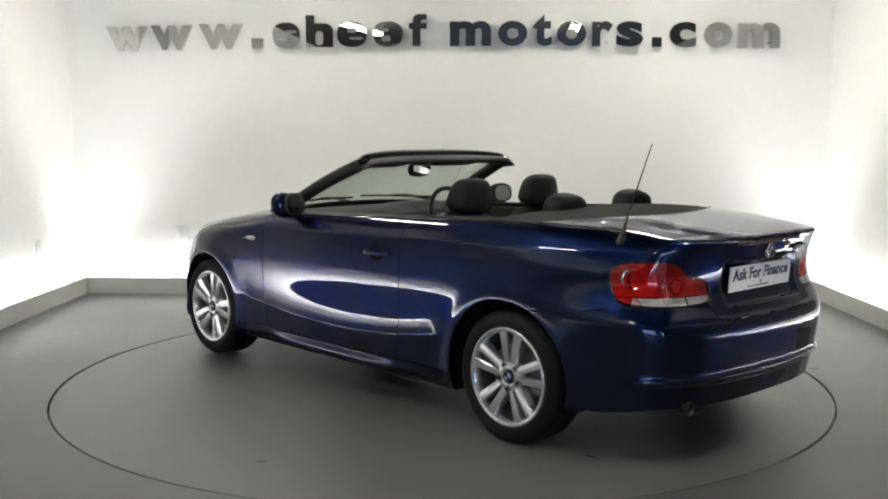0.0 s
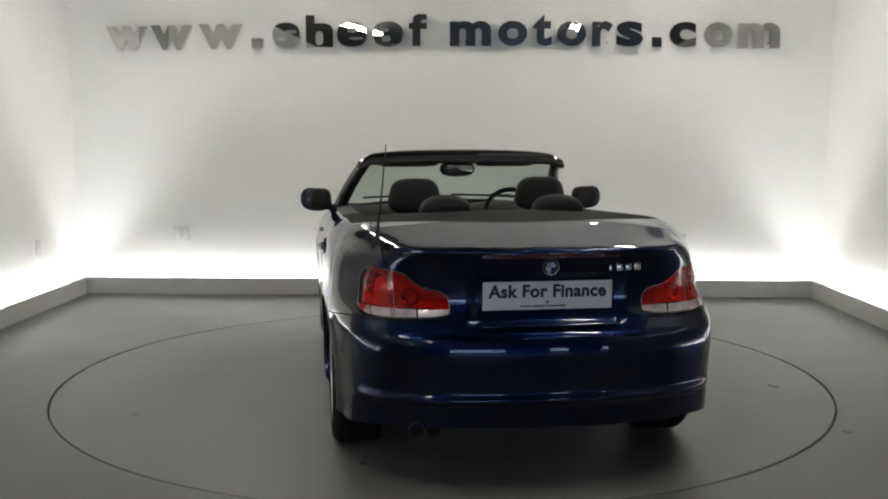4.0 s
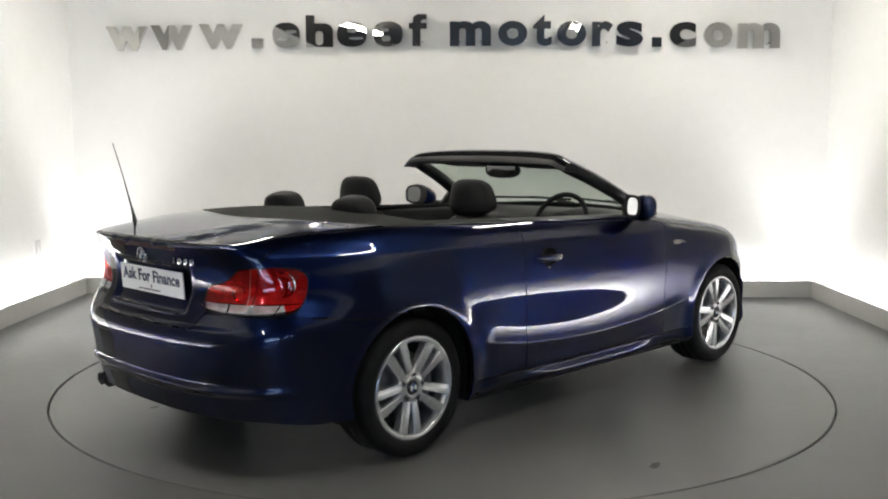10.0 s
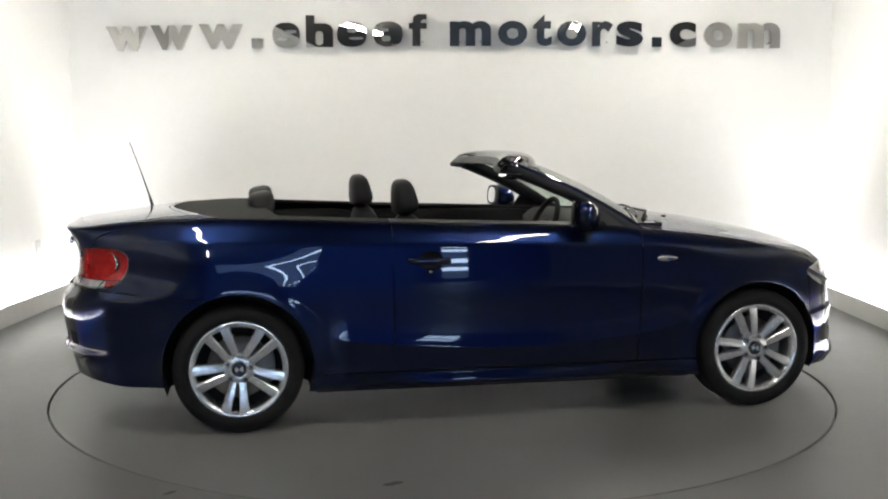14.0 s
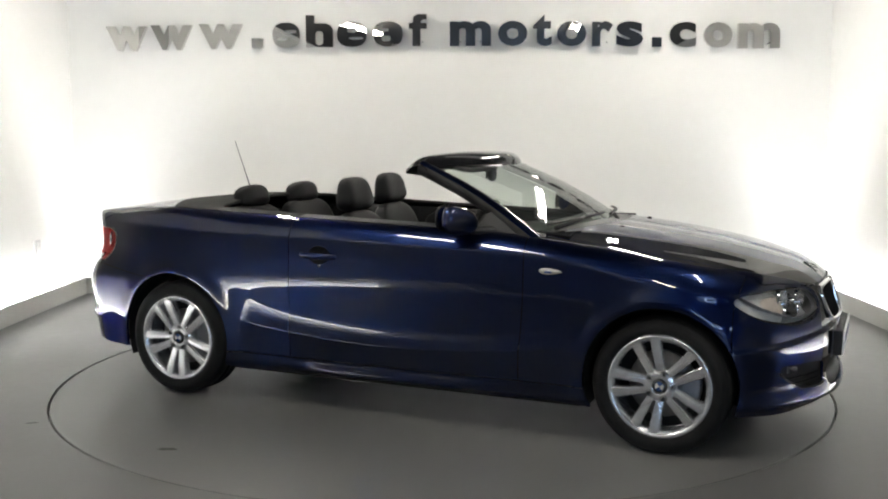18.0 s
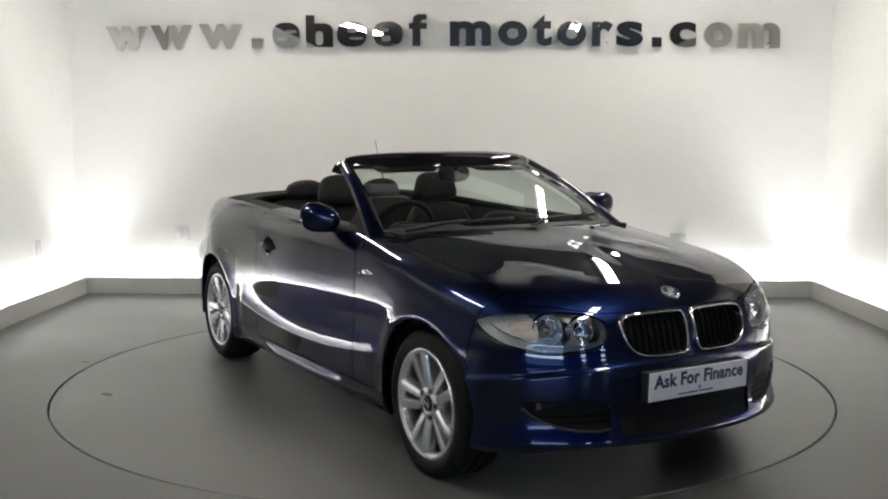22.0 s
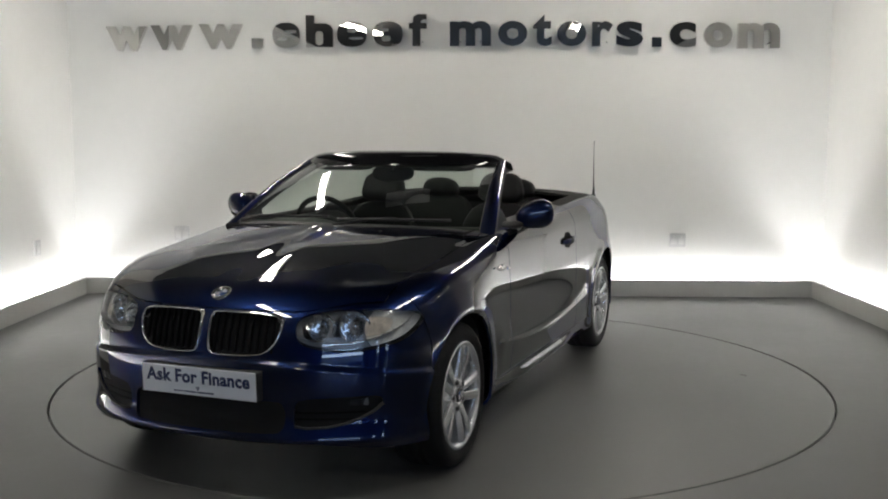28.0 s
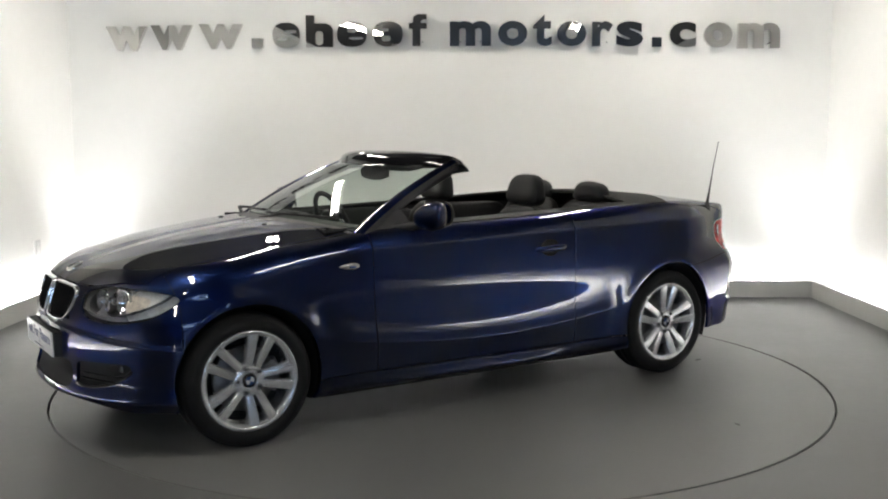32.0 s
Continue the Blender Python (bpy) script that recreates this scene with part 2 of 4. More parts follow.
def build_room():
    thing("floor", circle_floor(), FLOOR, "smooth grey painted concrete floor", "floor", kind="structure")
    thing("turntable_pit", lathe(bmesh.new(), [(0.001, -0.051), (2.40, -0.051)], n=96, axis="z"), DARK_GAP, "dark pit under the turntable", "floor", kind="structure")
    lean = lambda y, back: -3.228 - 0.0215 * (3.16 - y) - back      # the left wall runs a little outwards
    right = 3.40
    thing("wall_back", boxed((-3.9, 0, 0), (3.9, 0.15, WALL_Z)), WALL, "white painted back wall washed by hidden light", "wall", kind="structure", m=BACK)
    white = "white painted side wall washed by hidden light"
    upper_label = "white painted upper part of the wall"
    # forward stretches, out of view: falloff painted in steps, foot white for strip glow
    for name, y0, y1, mat, label in (("wall_left", 1.3, 3.35, WALL, white), ("wall_pale_left", 0.3, 1.3, WALL_DIM, "side wall painted slightly darker for the fading wash light"), ("wall_mid_left", -4.7, 0.3, WALL_DIMMER, "side wall painted darker for the fading wash light"), ("wall_far_left", -11, -4.7, WALL_DIMMEST, "side wall painted darkest for the fading wash light")):
        foot = 0.42 if mat in (WALL_DIM, WALL_DIMMER) else 0
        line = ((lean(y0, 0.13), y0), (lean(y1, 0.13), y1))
        head = WALL_Z if mat in (WALL, WALL_DIM) else 2.1
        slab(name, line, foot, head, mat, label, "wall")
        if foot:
            slab(name + "_foot", line, 0, foot, WALL, "foot of the dimmed wall kept white for the strip's glow", "wall")
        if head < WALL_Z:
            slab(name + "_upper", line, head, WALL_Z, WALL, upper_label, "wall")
    for name, y0, y1, mat, label in (("wall_right", 3.2, 1.3, WALL, white), ("wall_pale_right", 1.3, 0.3, WALL_DIM, "side wall painted slightly darker for the fading wash light"), ("wall_mid_right", 0.3, -2.8, WALL_DIMMER, "side wall painted darker for the fading wash light"), ("wall_near_right", -2.8, -6.2, WALL_DIMMEST, "side wall painted darkest for the fading wash light")):
        foot = 0.42 if mat in (WALL_DIM, WALL_DIMMER) else 0
        head = WALL_Z if mat in (WALL, WALL_DIM) else 2.1
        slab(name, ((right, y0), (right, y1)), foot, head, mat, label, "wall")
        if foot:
            slab(name + "_foot", ((right, y0), (right, y1)), 0, foot, WALL, "foot of the dimmed wall kept white for the strip's glow", "wall")
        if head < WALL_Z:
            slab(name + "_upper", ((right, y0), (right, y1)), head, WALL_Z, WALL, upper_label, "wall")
    slab("wall_return", ((right + 0.12, -6.2), (7.9, -6.2)), 0, WALL_Z, DARK_WALL, "dark showroom wall", "wall")
    slab("wall_far_right", ((7.9, -6.08), (7.9, -11)), 0, WALL_Z, DARK_WALL, "dark showroom wall", "wall")
    slab("wall_front", ((8.0, -11), (-3.9, -11)), 0, WALL_Z, DARK_WALL, "dark showroom wall with daylight openings", "wall")
    thing("ceiling", boxed((-3.9, -11.2, WALL_Z), (8.2, 3.6, WALL_Z + 0.1)), CEILING, "plain painted ceiling", "ceiling", kind="structure")
    # white board added out of view so the left letters reflect something pale
    slab("reflector_left", ((lean(-10.9, -0.50), -10.9), (lean(-1.5, -0.50), -1.5)), WALL_Z - 0.06, WALL_Z - 0.002, WALL, "added white board out of view that lightens the wall letters' reflections", "bulkhead", 0.60)
    # low upstand that hides the light strips
    thing("upstand_back", boxed((-3.25, -0.13, 0), (3.30, -0.105, 0.147), 0.003), UPSTAND, "low grey upstand hiding a light strip", "upstand", kind="structure", m=BACK)
    slab("upstand_left", ((lean(-10.9, 0), -10.9), (lean(3.155, 0), 3.155)), 0, 0.147, UPSTAND, "low grey upstand hiding a light strip", "upstand", 0.025)
    slab("upstand_right", ((3.268, 2.912), (3.268, -6.1)), 0, 0.147, UPSTAND, "low grey upstand hiding a light strip", "upstand", 0.025)
    # light strips in the troughs
    strip = "cool white light strip behind the upstand"
    thing("light_strip", boxed((-3.05, -0.060, 0.06), (3.08, -0.030, 0.085)), LED, strip, "light strip", "light strips", m=BACK)
    thing("light_strip", boxed((-0.015, -6.7, 0.06), (0.015, -0.10, 0.085)), LED, strip, "light strip", "light strips", m=pose(lean(3.16, 0.085), 3.16, 0, 0, 0, -1.23))
    thing("light_strip", boxed((3.340, -2.3, 0.06), (3.370, 2.85, 0.085)), LED, strip, "light strip", "light strips")
    # flat white panels on the dark ceiling
    for x0, x1, y0, y1 in ((0.4, 1.35, 0.7, 1.4), (-0.65, -0.1, 0.1, 0.5)):
        thing("ceiling_panel", boxed((x0, y0, WALL_Z - 0.03), (x1, y1, WALL_Z - 0.001), 0.004), FIXTURE, "flat white panel fixed to the ceiling", "ceiling panel", "ceiling panels")
    # daylight openings behind the camera
    daylight_window(-0.95, 2.37, 0.25, 2.05, (), ((0.66, 0.84), (1.06, 1.10), (1.45, 1.53)))
    daylight_window(4.00, 4.43, 0.25, 2.05, (), ((0.55, 0.66), (0.82, 1.00), (1.30, 1.42), (1.62, 1.72)))
    daylight_window(6.1, 6.75, 0.25, 2.05, (), ((0.55, 0.66), (0.82, 1.00), (1.30, 1.42), (1.62, 1.72)))


def daylight_window(x0, x1, z0, z1, posts, strips):
    """A frosted window with clear strips across it."""
    mid, h = (x0 + x1) / 2, (x1 - x0) / 2
    w = empty("window_1", "frosted showroom window with clear strips and cold daylight outside", "window", pose(mid, -10.98, 0))
    w["kind"] = "structure"
    z = z0
    for a, b in (*strips, (z1, z1)):
        part("frosted_pane", boxed((-h, -0.01, z), (h, 0.0, a)), FROSTED, w, "frosted pane lit by daylight", False)
        if b > a:
            part("clear_pane", boxed((-h, -0.012, a), (h, 0.002, b)), DAYLIGHT, w, "clear strip lit by daylight", False)
        z = b
    for a, b in (((-h - 0.06, -0.02, z0), (-h, 0.05, z1)), ((h, -0.02, z0), (h + 0.06, 0.05, z1)), ((-h - 0.06, -0.02, z1), (h + 0.06, 0.05, z1 + 0.06))):
        part("window_frame", boxed(a, b, 0.004), DARK_WALL, w, smooth=False)
    for c in posts:
        part("mullion", boxed((c - mid - 0.03, 0.003, z0), (c - mid + 0.03, 0.05, z1), 0.004), DARK_WALL, w, smooth=False)


def wall_plate(m, w, h, double):
    s = new("wall_socket")
    s.matrix_world = m
    tagged(s, "brushed steel socket plate fixed to the white wall", "socket", "wall sockets")
    part("plate", boxed((-w / 2, -0.014, -h / 2), (w / 2, 0, h / 2), 0.004), SOCKET, s)
    for k in ((-1, 1) if double else (0,)):
        part("insert", boxed((k * w * 0.24 - w * 0.17, -0.018, -h * 0.30), (k * w * 0.24 + w * 0.17, -0.0141, h * 0.16), 0.002), SOCKET_WHITE, s)
        part("switch", boxed((k * w * 0.24 - w * 0.05, -0.02, h * 0.22), (k * w * 0.24 + w * 0.05, -0.0141, h * 0.36), 0.002), SOCKET_WHITE, s)


def ceiling_light(x, y, turn=0, length=1.5):
    f = empty("ceiling_light", "white twin fluorescent batten on the ceiling", "ceiling light", pose(x, y, WALL_Z, 0, 0, turn), "ceiling lights")
    part("housing", boxed((-0.07, -length / 2, -0.06), (0.07, length / 2, 0), 0.006), FIXTURE, f, smooth=False)
    for s in (-0.035, 0.035):
        bm = bmesh.new()
        tube(bm, [(s, -length / 2 + 0.03, -0.08), (s, length / 2 - 0.03, -0.08)], 0.018, 10)
        part("lamp_tube", bm, TUBE, f, "lit fluorescent tube")
    for e in (-1, 1):
        part("end_cap", boxed((-0.06, e * (length / 2 - 0.015) - 0.015, -0.1), (0.06, e * (length / 2 - 0.015) + 0.015, -0.058), 0.004), FIXTURE, f, smooth=False)


def pierced(rings, deep, mat):
    """A block from an outline and the holes in it, in the xz plane, facing -y."""
    cu = bpy.data.curves.new("block", "CURVE")
    cu.dimensions, cu.fill_mode, cu.extrude, cu.bevel_depth = "2D", "BOTH", deep / 2, 0.0
    for ring in rings:
        sp = cu.splines.new("POLY")
        sp.points.add(len(ring) - 1)
        for p, (x, y) in zip(sp.points, ring):
            p.co = (x, y, 0, 1)
        sp.use_cyclic_u = True
    ob = bpy.data.objects.new("block", cu)
    scene.collection.objects.link(ob)
    me = bpy.data.meshes.new_from_object(ob.evaluated_get(bpy.context.evaluated_depsgraph_get()))
    bpy.data.objects.remove(ob)
    bpy.data.curves.remove(cu)
    for v in me.vertices:
        v.co = Vector((v.co.x, -v.co.z, v.co.y))
    me.materials.clear()
    me.materials.append(mat)
    for p in me.polygons:
        p.use_smooth = False
    return me


def wall_letters():
    """Raised steel letters on stand-offs; the trader's own word is set in plain pierced blocks."""
    stand, deep = 0.055, 0.05
    face = BACK @ Matrix.Translation((0, -stand - deep / 2, 0))
    for ch, x0, x1, plain in LETTERS:
        z0 = 2.204 - 0.0040 * x0 * x0
        label = "polished steel letter standing off the white wall"
        if plain:
            w, h = x1 - x0, {"T": 0.275, "F": 0.275, "D": 0.082}.get(plain, 0.215)
            n = 32
            disc_ring = [(math.cos(2 * math.pi * k / n), math.sin(2 * math.pi * k / n)) for k in range(n)]
            slot = lambda cx, cz, rx, rz: [(cx * w + rx * w * math.copysign(abs(c) ** 0.6, c), cz * h + rz * h * math.copysign(abs(q) ** 0.6, q)) for c, q in disc_ring]
            round_block = [(w / 2 + w / 2 * math.copysign(abs(c) ** 0.8, c), h / 2 + h / 2 * math.copysign(abs(q) ** 0.8, q)) for c, q in disc_ring]
            if plain == "D":
                rings = [[(0, 0), (w, 0), (w, h), (0, h)]]
            elif plain == "T":
                rings = [[(0, 0), (w, 0), (w, 0.15), (w - 0.02, 0.185), (w - 0.06, 0.205), (0.075, 0.205), (0.075, h), (0, h)], slot(0.49, 0.28, 0.15, 0.22)]
            elif plain == "F":
                rings = [[(0.03, 0), (0.10, 0), (0.10, 0.15), (w, 0.15), (w, 0.20), (0.10, 0.20), (0.115, 0.228), (w, 0.23), (w, h), (0.075, h), (0.04, 0.255), (0.03, 0.20), (0, 0.20), (0, 0.15), (0.03, 0.15)]]
            else:
                rings = [round_block, *{"S": [slot(0.66, 0.64, 0.22, 0.065), slot(0.34, 0.35, 0.22, 0.065)], "E": [slot(0.50, 0.66, 0.16, 0.10), slot(0.64, 0.34, 0.24, 0.055)], "A": [slot(0.44, 0.32, 0.15, 0.11), slot(0.32, 0.66, 0.20, 0.055)]}[plain]]
            me = pierced(rings, deep, STEEL)
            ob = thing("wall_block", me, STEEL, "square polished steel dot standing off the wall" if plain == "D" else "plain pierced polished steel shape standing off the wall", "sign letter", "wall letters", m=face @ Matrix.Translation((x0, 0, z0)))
        else:
            me = lettering(ch, 0.30, deep, STEEL, 0.012, middle=False)
            xs = [v.co.x for v in me.vertices]
            ys = [v.co.y for v in me.vertices]
            sx = (x1 - x0) / (max(xs) - min(xs))
            H = {".": 0.075, "t": 0.27}.get(ch, 0.215)
            sy = H / (max(ys) - min(ys))
            for v in me.vertices:
                v.co = Vector(((v.co.x - min(xs)) * sx, -v.co.z, (v.co.y - min(ys)) * sy))
            ob = thing("wall_letter", me, STEEL, label, "sign letter", "wall letters", m=face @ Matrix.Translation((x0, 0, z0)))
        for fx in (0.25, 0.75):
            bm = bmesh.new()
            tube(bm, [((x1 - x0) * fx, 0.02, 0.04), ((x1 - x0) * fx, stand + deep / 2, 0.04)], 0.006, 8)
            part("stand_off", bm, STEEL, ob)


# ---------------------------------------------------------------- the car's skin: x forward, y to its left, z up
WHEEL_X, WHEEL_Z = 1.33, 0.312
side_profile = spline([(0.10, 0.770), (0.165, 0.812), (0.20, 0.836), (0.235, 0.843), (0.28, 0.8425), (0.40, 0.8430), (0.50, 0.8465), (0.58, 0.850), (0.64, 0.8520), (0.68, 0.8520), (0.74, 0.8495),
                       (0.82, 0.8445), (0.90, 0.838), (1.10, 0.820)])
plan_width = spline([(-2.3, -0.195), (-2.05, -0.106), (-1.75, -0.032), (-1.33, 0.012), (-0.8, 0.008), (0, 0.0), (0.8, 0.0), (1.33, 0.004), (1.65, -0.030), (1.9, -0.085), (2.15, -0.17)])
nose_line = spline([(0.10, 1.97), (0.20, 2.015), (0.25, 2.035), (0.30, 2.022), (0.38, 2.020), (0.48, 2.022), (0.56, 2.015), (0.64, 2.002), (0.72, 1.975), (0.80, 1.91), (1.0, 1.68)])
tail_line = spline([(0.10, -2.09), (0.22, -2.142), (0.34, -2.174), (0.40, -2.185), (0.50, -2.20), (0.58, -2.205), (0.64, -2.185), (0.72, -2.145), (0.82, -2.138), (0.90, -2.158), (0.96, -2.182), (1.05, -2.19)])
top_line = spline([(-2.3, 0.952), (-2.17, 0.970), (-2.0, 0.992), (-1.8, 1.017), (-1.6, 1.040), (-1.4, 1.054), (-1.1, 1.050), (-0.6, 1.030), (0, 1.010), (0.5, 0.995),
                   (0.9, 0.972), (1.2, 0.936), (1.5, 0.887), (1.75, 0.826), (1.95, 0.757), (2.2, 0.63)])


def sill_swell(x):
    return step(-0.70, -0.30, x) * step(0.78, 0.35, x)


def width_at(x, z):
    w = side_profile(z) + plan_width(x) - 0.011
    w = w - 0.42 * 0.005 * np.logaddexp(0, (z - 0.879 + 0.022 * x) / 0.005)
    # lower flank: hollow above a sharp line, turned under below it
    zc = 0.368 + 0.075 * (x / 0.9) ** 2
    fade = step(1.0, 0.80, x) * step(-0.92, -0.80, x)
    w = w + fade * (0.020 * np.exp(-np.maximum(z - zc, 0) / 0.070) - 0.10 * 0.004 * np.logaddexp(0, (zc - z) / 0.004))
    w = w + step(1.05, 0.9, np.abs(x)) * (sill_swell(x) * (0.025 * np.clip((0.246 - z) / 0.05, 0, 1) - 0.45 * 0.003 * np.logaddexp(0, (0.199 - z) / 0.003)) - 0.006 * step(0.270, 0.258, z))
    fold = 0.507 - 0.13 * (1.85 - x)
    w = w + 0.012 * step(fold + 0.006, fold - 0.005, z) * step(1.50, 1.70, x)
    # the shoulders draw in towards both ends
    w = w - 0.030 * step(-0.9, -1.5, x) * step(0.80, 1.0, z) - 0.075 * step(-1.45, -1.98, x) * step(0.60, 0.80, z) - 0.045 * step(1.42, 1.78, x) * step(0.58, 0.70, z)
    for wx, ra in ((WHEEL_X, 0.350), (-WHEEL_X, 0.358)):
        r = np.hypot(x - wx, z - WHEEL_Z)
        w = w + 0.014 * np.exp(-(np.maximum(r - ra, 0) / 0.055) ** 2) * step(0.10, 0.22, z)
        w = w + 0.004 * np.exp(-((r - ra - 0.07) / 0.10) ** 2) * step(0.25, 0.40, z) * step(0.85, 0.7, z)
    return w


def top_at(x, y):
    a = np.abs(y)
    front = step(0.5, 1.0, x)
    z = top_line(x) - (0.045 + 0.018 * front) * (a / 0.78) ** (2.2 + 1.4 * step(-1.5, -1.75, x))
    ridge = 0.60 - 0.26 * np.clip((x - 0.85) / 1.1, 0, 1)
    return z + front * 0.008 * step(ridge + 0.13, ridge - 0.11, a) - 0.004 * front * step(0.10, 0.0, a)


nose_fold = lambda a: 0.552 - 0.055 * np.minimum(a / 0.7, 1.2) ** 1.5      # the bumper's fold, lower towards its corners


def nose_at(y, z):
    a = np.abs(y)
    return nose_line(z) - 0.30 * (a / 0.8) ** 2.5 + 0.014 * step(nose_fold(a) + 0.006, nose_fold(a) - 0.005, z) + 0.008 * np.exp(-((z - 0.232) / 0.02) ** 2)


def tail_at(y, z):
    a = np.abs(y)
    recess = 0.020 * step(0.31, 0.285, a) * step(0.665, 0.680, z) * step(0.868, 0.855, z)
    return tail_line(z) + 0.20 * (a / 0.8) ** 2.8 + recess + 0.006 * step(0.37, 0.34, z) - 0.016 * np.exp(-((z - 0.375) / 0.018) ** 2) - 0.016 * step(0.638, 0.622, z) * step(0.66, 0.48, a) - 0.010 * step(0.945, 0.957, z) * step(0.62, 0.5, a)


def depth(x, y, z):
    """Positive inside the body."""
    d = soft_min(width_at(x, z) - np.abs(y), nose_at(y, z) - x, 0.12)
    d = soft_min(d, x - tail_at(y, z), 0.11)
    k = 0.05 + 0.05 * step(0.6, 1.2, x) - 0.026 * step(-1.9, -2.08, x)
    return soft_min(d, top_at(x, y) - z, k)


def skin(inset=0.0):
    """The left half of the body's skin as a grid: rays out of a spine, met with the surface."""
    phi = np.radians(np.concatenate([np.linspace(-30, -21, 14)[:-1], np.linspace(-21, -2, 58)[:-1], np.linspace(-2, 22, 44)[:-1], np.linspace(22, 34, 34)[:-1], np.linspace(34, 90, 50)]))
    front, back = 1.45, -1.55
    mids = np.linspace(back, front, 156)
    caps = np.radians(np.linspace(0, 90, 66))
    o, d = [], []
    for a in caps[:0:-1]:
        o.append((back, a, -1))
    for x in mids:
        o.append((x, 0.0, 1))
    for a in caps[1:]:
        o.append((front, a, 1))
    X = np.array([q[0] for q in o])[:, None] + 0 * phi
    A = np.array([q[1] for q in o])[:, None]
    S = np.array([q[2] for q in o])[:, None]
    dx, dy, dz = S * np.sin(A) * np.cos(phi), np.cos(A) * np.cos(phi), np.sin(phi) + 0 * A
    lo, hi = np.full(X.shape, 0.15), np.full(X.shape, 1.3)
    for _ in range(34):
        t = (lo + hi) / 2
        inside = depth(X + t * dx, t * dy, 0.5 + t * dz) > inset
        lo, hi = np.where(inside, t, lo), np.where(inside, hi, t)
    t = (lo + hi) / 2
    V = np.stack([X + t * dx, np.maximum(t * dy, 0), 0.5 + t * dz], -1)
    n, m = X.shape
    i, j = np.meshgrid(np.arange(n - 1), np.arange(m - 1), indexing="ij")
    F = np.stack([i * m + j, (i + 1) * m + j, (i + 1) * m + j + 1, i * m + j + 1], -1).reshape(-1, 4)
    return V.reshape(-1, 3), F


def cut(grid, rules):
    """The piece of a grid where every rule is positive, with clean cut edges."""
    V, F = grid
    vals = np.stack([r(V[:, 0], V[:, 1], V[:, 2]) for r in rules])
    pos = vals > 0
    out = np.zeros(len(F), bool)
    whole = np.ones(len(F), bool)
    for p in pos:
        q = p[F]
        out |= ~q.any(1)
        whole &= q.all(1)
    verts, index, faces = [], {}, []

    def put(key, co):
        if key not in index:
            index[key] = len(verts)
            verts.append(tuple(co))
        return index[key]
    for f in F[whole]:
        faces.append([put(int(k), V[k]) for k in f])
    for f in F[~out & ~whole]:
        poly = [(int(k), V[k], vals[:, k]) for k in f]
        for r in range(len(rules)):
            res = []
            for a, b in zip(poly, poly[1:] + poly[:1]):
                va, vb = a[2][r], b[2][r]
                if va > 0:
                    res.append(a)
                if (va > 0) != (vb > 0):
                    s = va / (va - vb)
                    key = (min(str(a[0]), str(b[0])), max(str(a[0]), str(b[0])), r)
                    res.append((key, a[1] + (b[1] - a[1]) * s, a[2] + (b[2] - a[2]) * s))
            poly = res
            if len(poly) < 3:
                break
        if len(poly) >= 3:
            ids = [put(p[0], p[1]) for p in poly]
            ids = [k for n, k in enumerate(ids) if k != ids[n - 1]]
            if len(set(ids)) == len(ids) >= 3:
                faces.append(ids)
    return verts, faces


def panel(name, rules, mat, parent, side=0, thick=0.014, label="", grid=None):
    """A body panel cut from the skin. side: 1 left, -1 right, 0 both halves in one."""
    vs, fs = cut(grid or SKIN, rules)
    bm = bmesh.new()
    for k in ((1,) if side == 1 else (-1,) if side == -1 else (1, -1)):
        made = [bm.verts.new((x, y * k, z)) for x, y, z in vs]
        for f in fs:
            ids = f[::-1] if k == 1 else f
            try:
                bm.faces.new([made[i] for i in ids])
            except ValueError:
                pass
    bmesh.ops.remove_doubles(bm, verts=bm.verts, dist=0.0004)
    if thick:
        bm.normal_update()
        for e in [e for e in bm.edges if e.is_boundary]:
            if e.calc_length() < 1e-5:
                continue
            n = e.verts[0].normal
            ring = [bm.verts.new(c) for c in (e.verts[0].co, e.verts[1].co, e.verts[1].co - e.verts[1].normal * thick, e.verts[0].co - n * thick)]
            bm.faces.new(ring).tag = True
    return part(name, bm, mat, parent, label, keep=True)


G = 0.0022     # half a shut line


def over(f, e=0.0):
    return lambda x, y, z: f(x, y, z) - e


def under(f, e=0.0):
    return lambda x, y, z: -f(x, y, z) - e


def outline(points, coords):
    """Signed distance to a closed outline in two coordinates, positive inside."""
    P = np.array(points, float)

    def f(x, y, z):
        q = np.stack(coords(x, y, z), -1)
        best, odd = np.full(len(q), 1e9), np.zeros(len(q), bool)
        for a, b in zip(P, np.roll(P, -1, 0)):
            e = b - a
            t = np.clip(((q - a) @ e) / (e @ e), 0, 1)
            best = np.minimum(best, np.hypot(*(q - a - t[:, None] * e).T))
            with np.errstate(divide="ignore", invalid="ignore"):
                cross = ((a[1] > q[:, 1]) != (b[1] > q[:, 1])) & (q[:, 0] < (b[0] - a[0]) * (q[:, 1] - a[1]) / (b[1] - a[1] + 1e-12) + a[0])
            odd ^= cross
        return np.where(odd, best, -best)
    return f


def rounded(points, times=3, r=0.22):
    """An outline with its corners rounded off."""
    P = [Vector(p) for p in points]
    for _ in range(times):
        P = [q for a, b in zip(P, P[1:] + P[:1]) for q in (a * (1 - r) + b * r, a * r + b * (1 - r))]
        r = 0.25
    return [tuple(p) for p in P]


arch_front = lambda x, y, z: np.hypot(x - WHEEL_X, z - WHEEL_Z) - 0.345
arch_rear = lambda x, y, z: np.hypot(x + WHEEL_X, z - WHEEL_Z) - 0.355
door_front = lambda x, y, z: x - 0.690 + 0.02 * step(0.7, 0.3, z)
door_back = lambda x, y, z: x + 0.585 + 0.012 * (z - 0.5)
sill_top = lambda x, y, z: z - 0.262
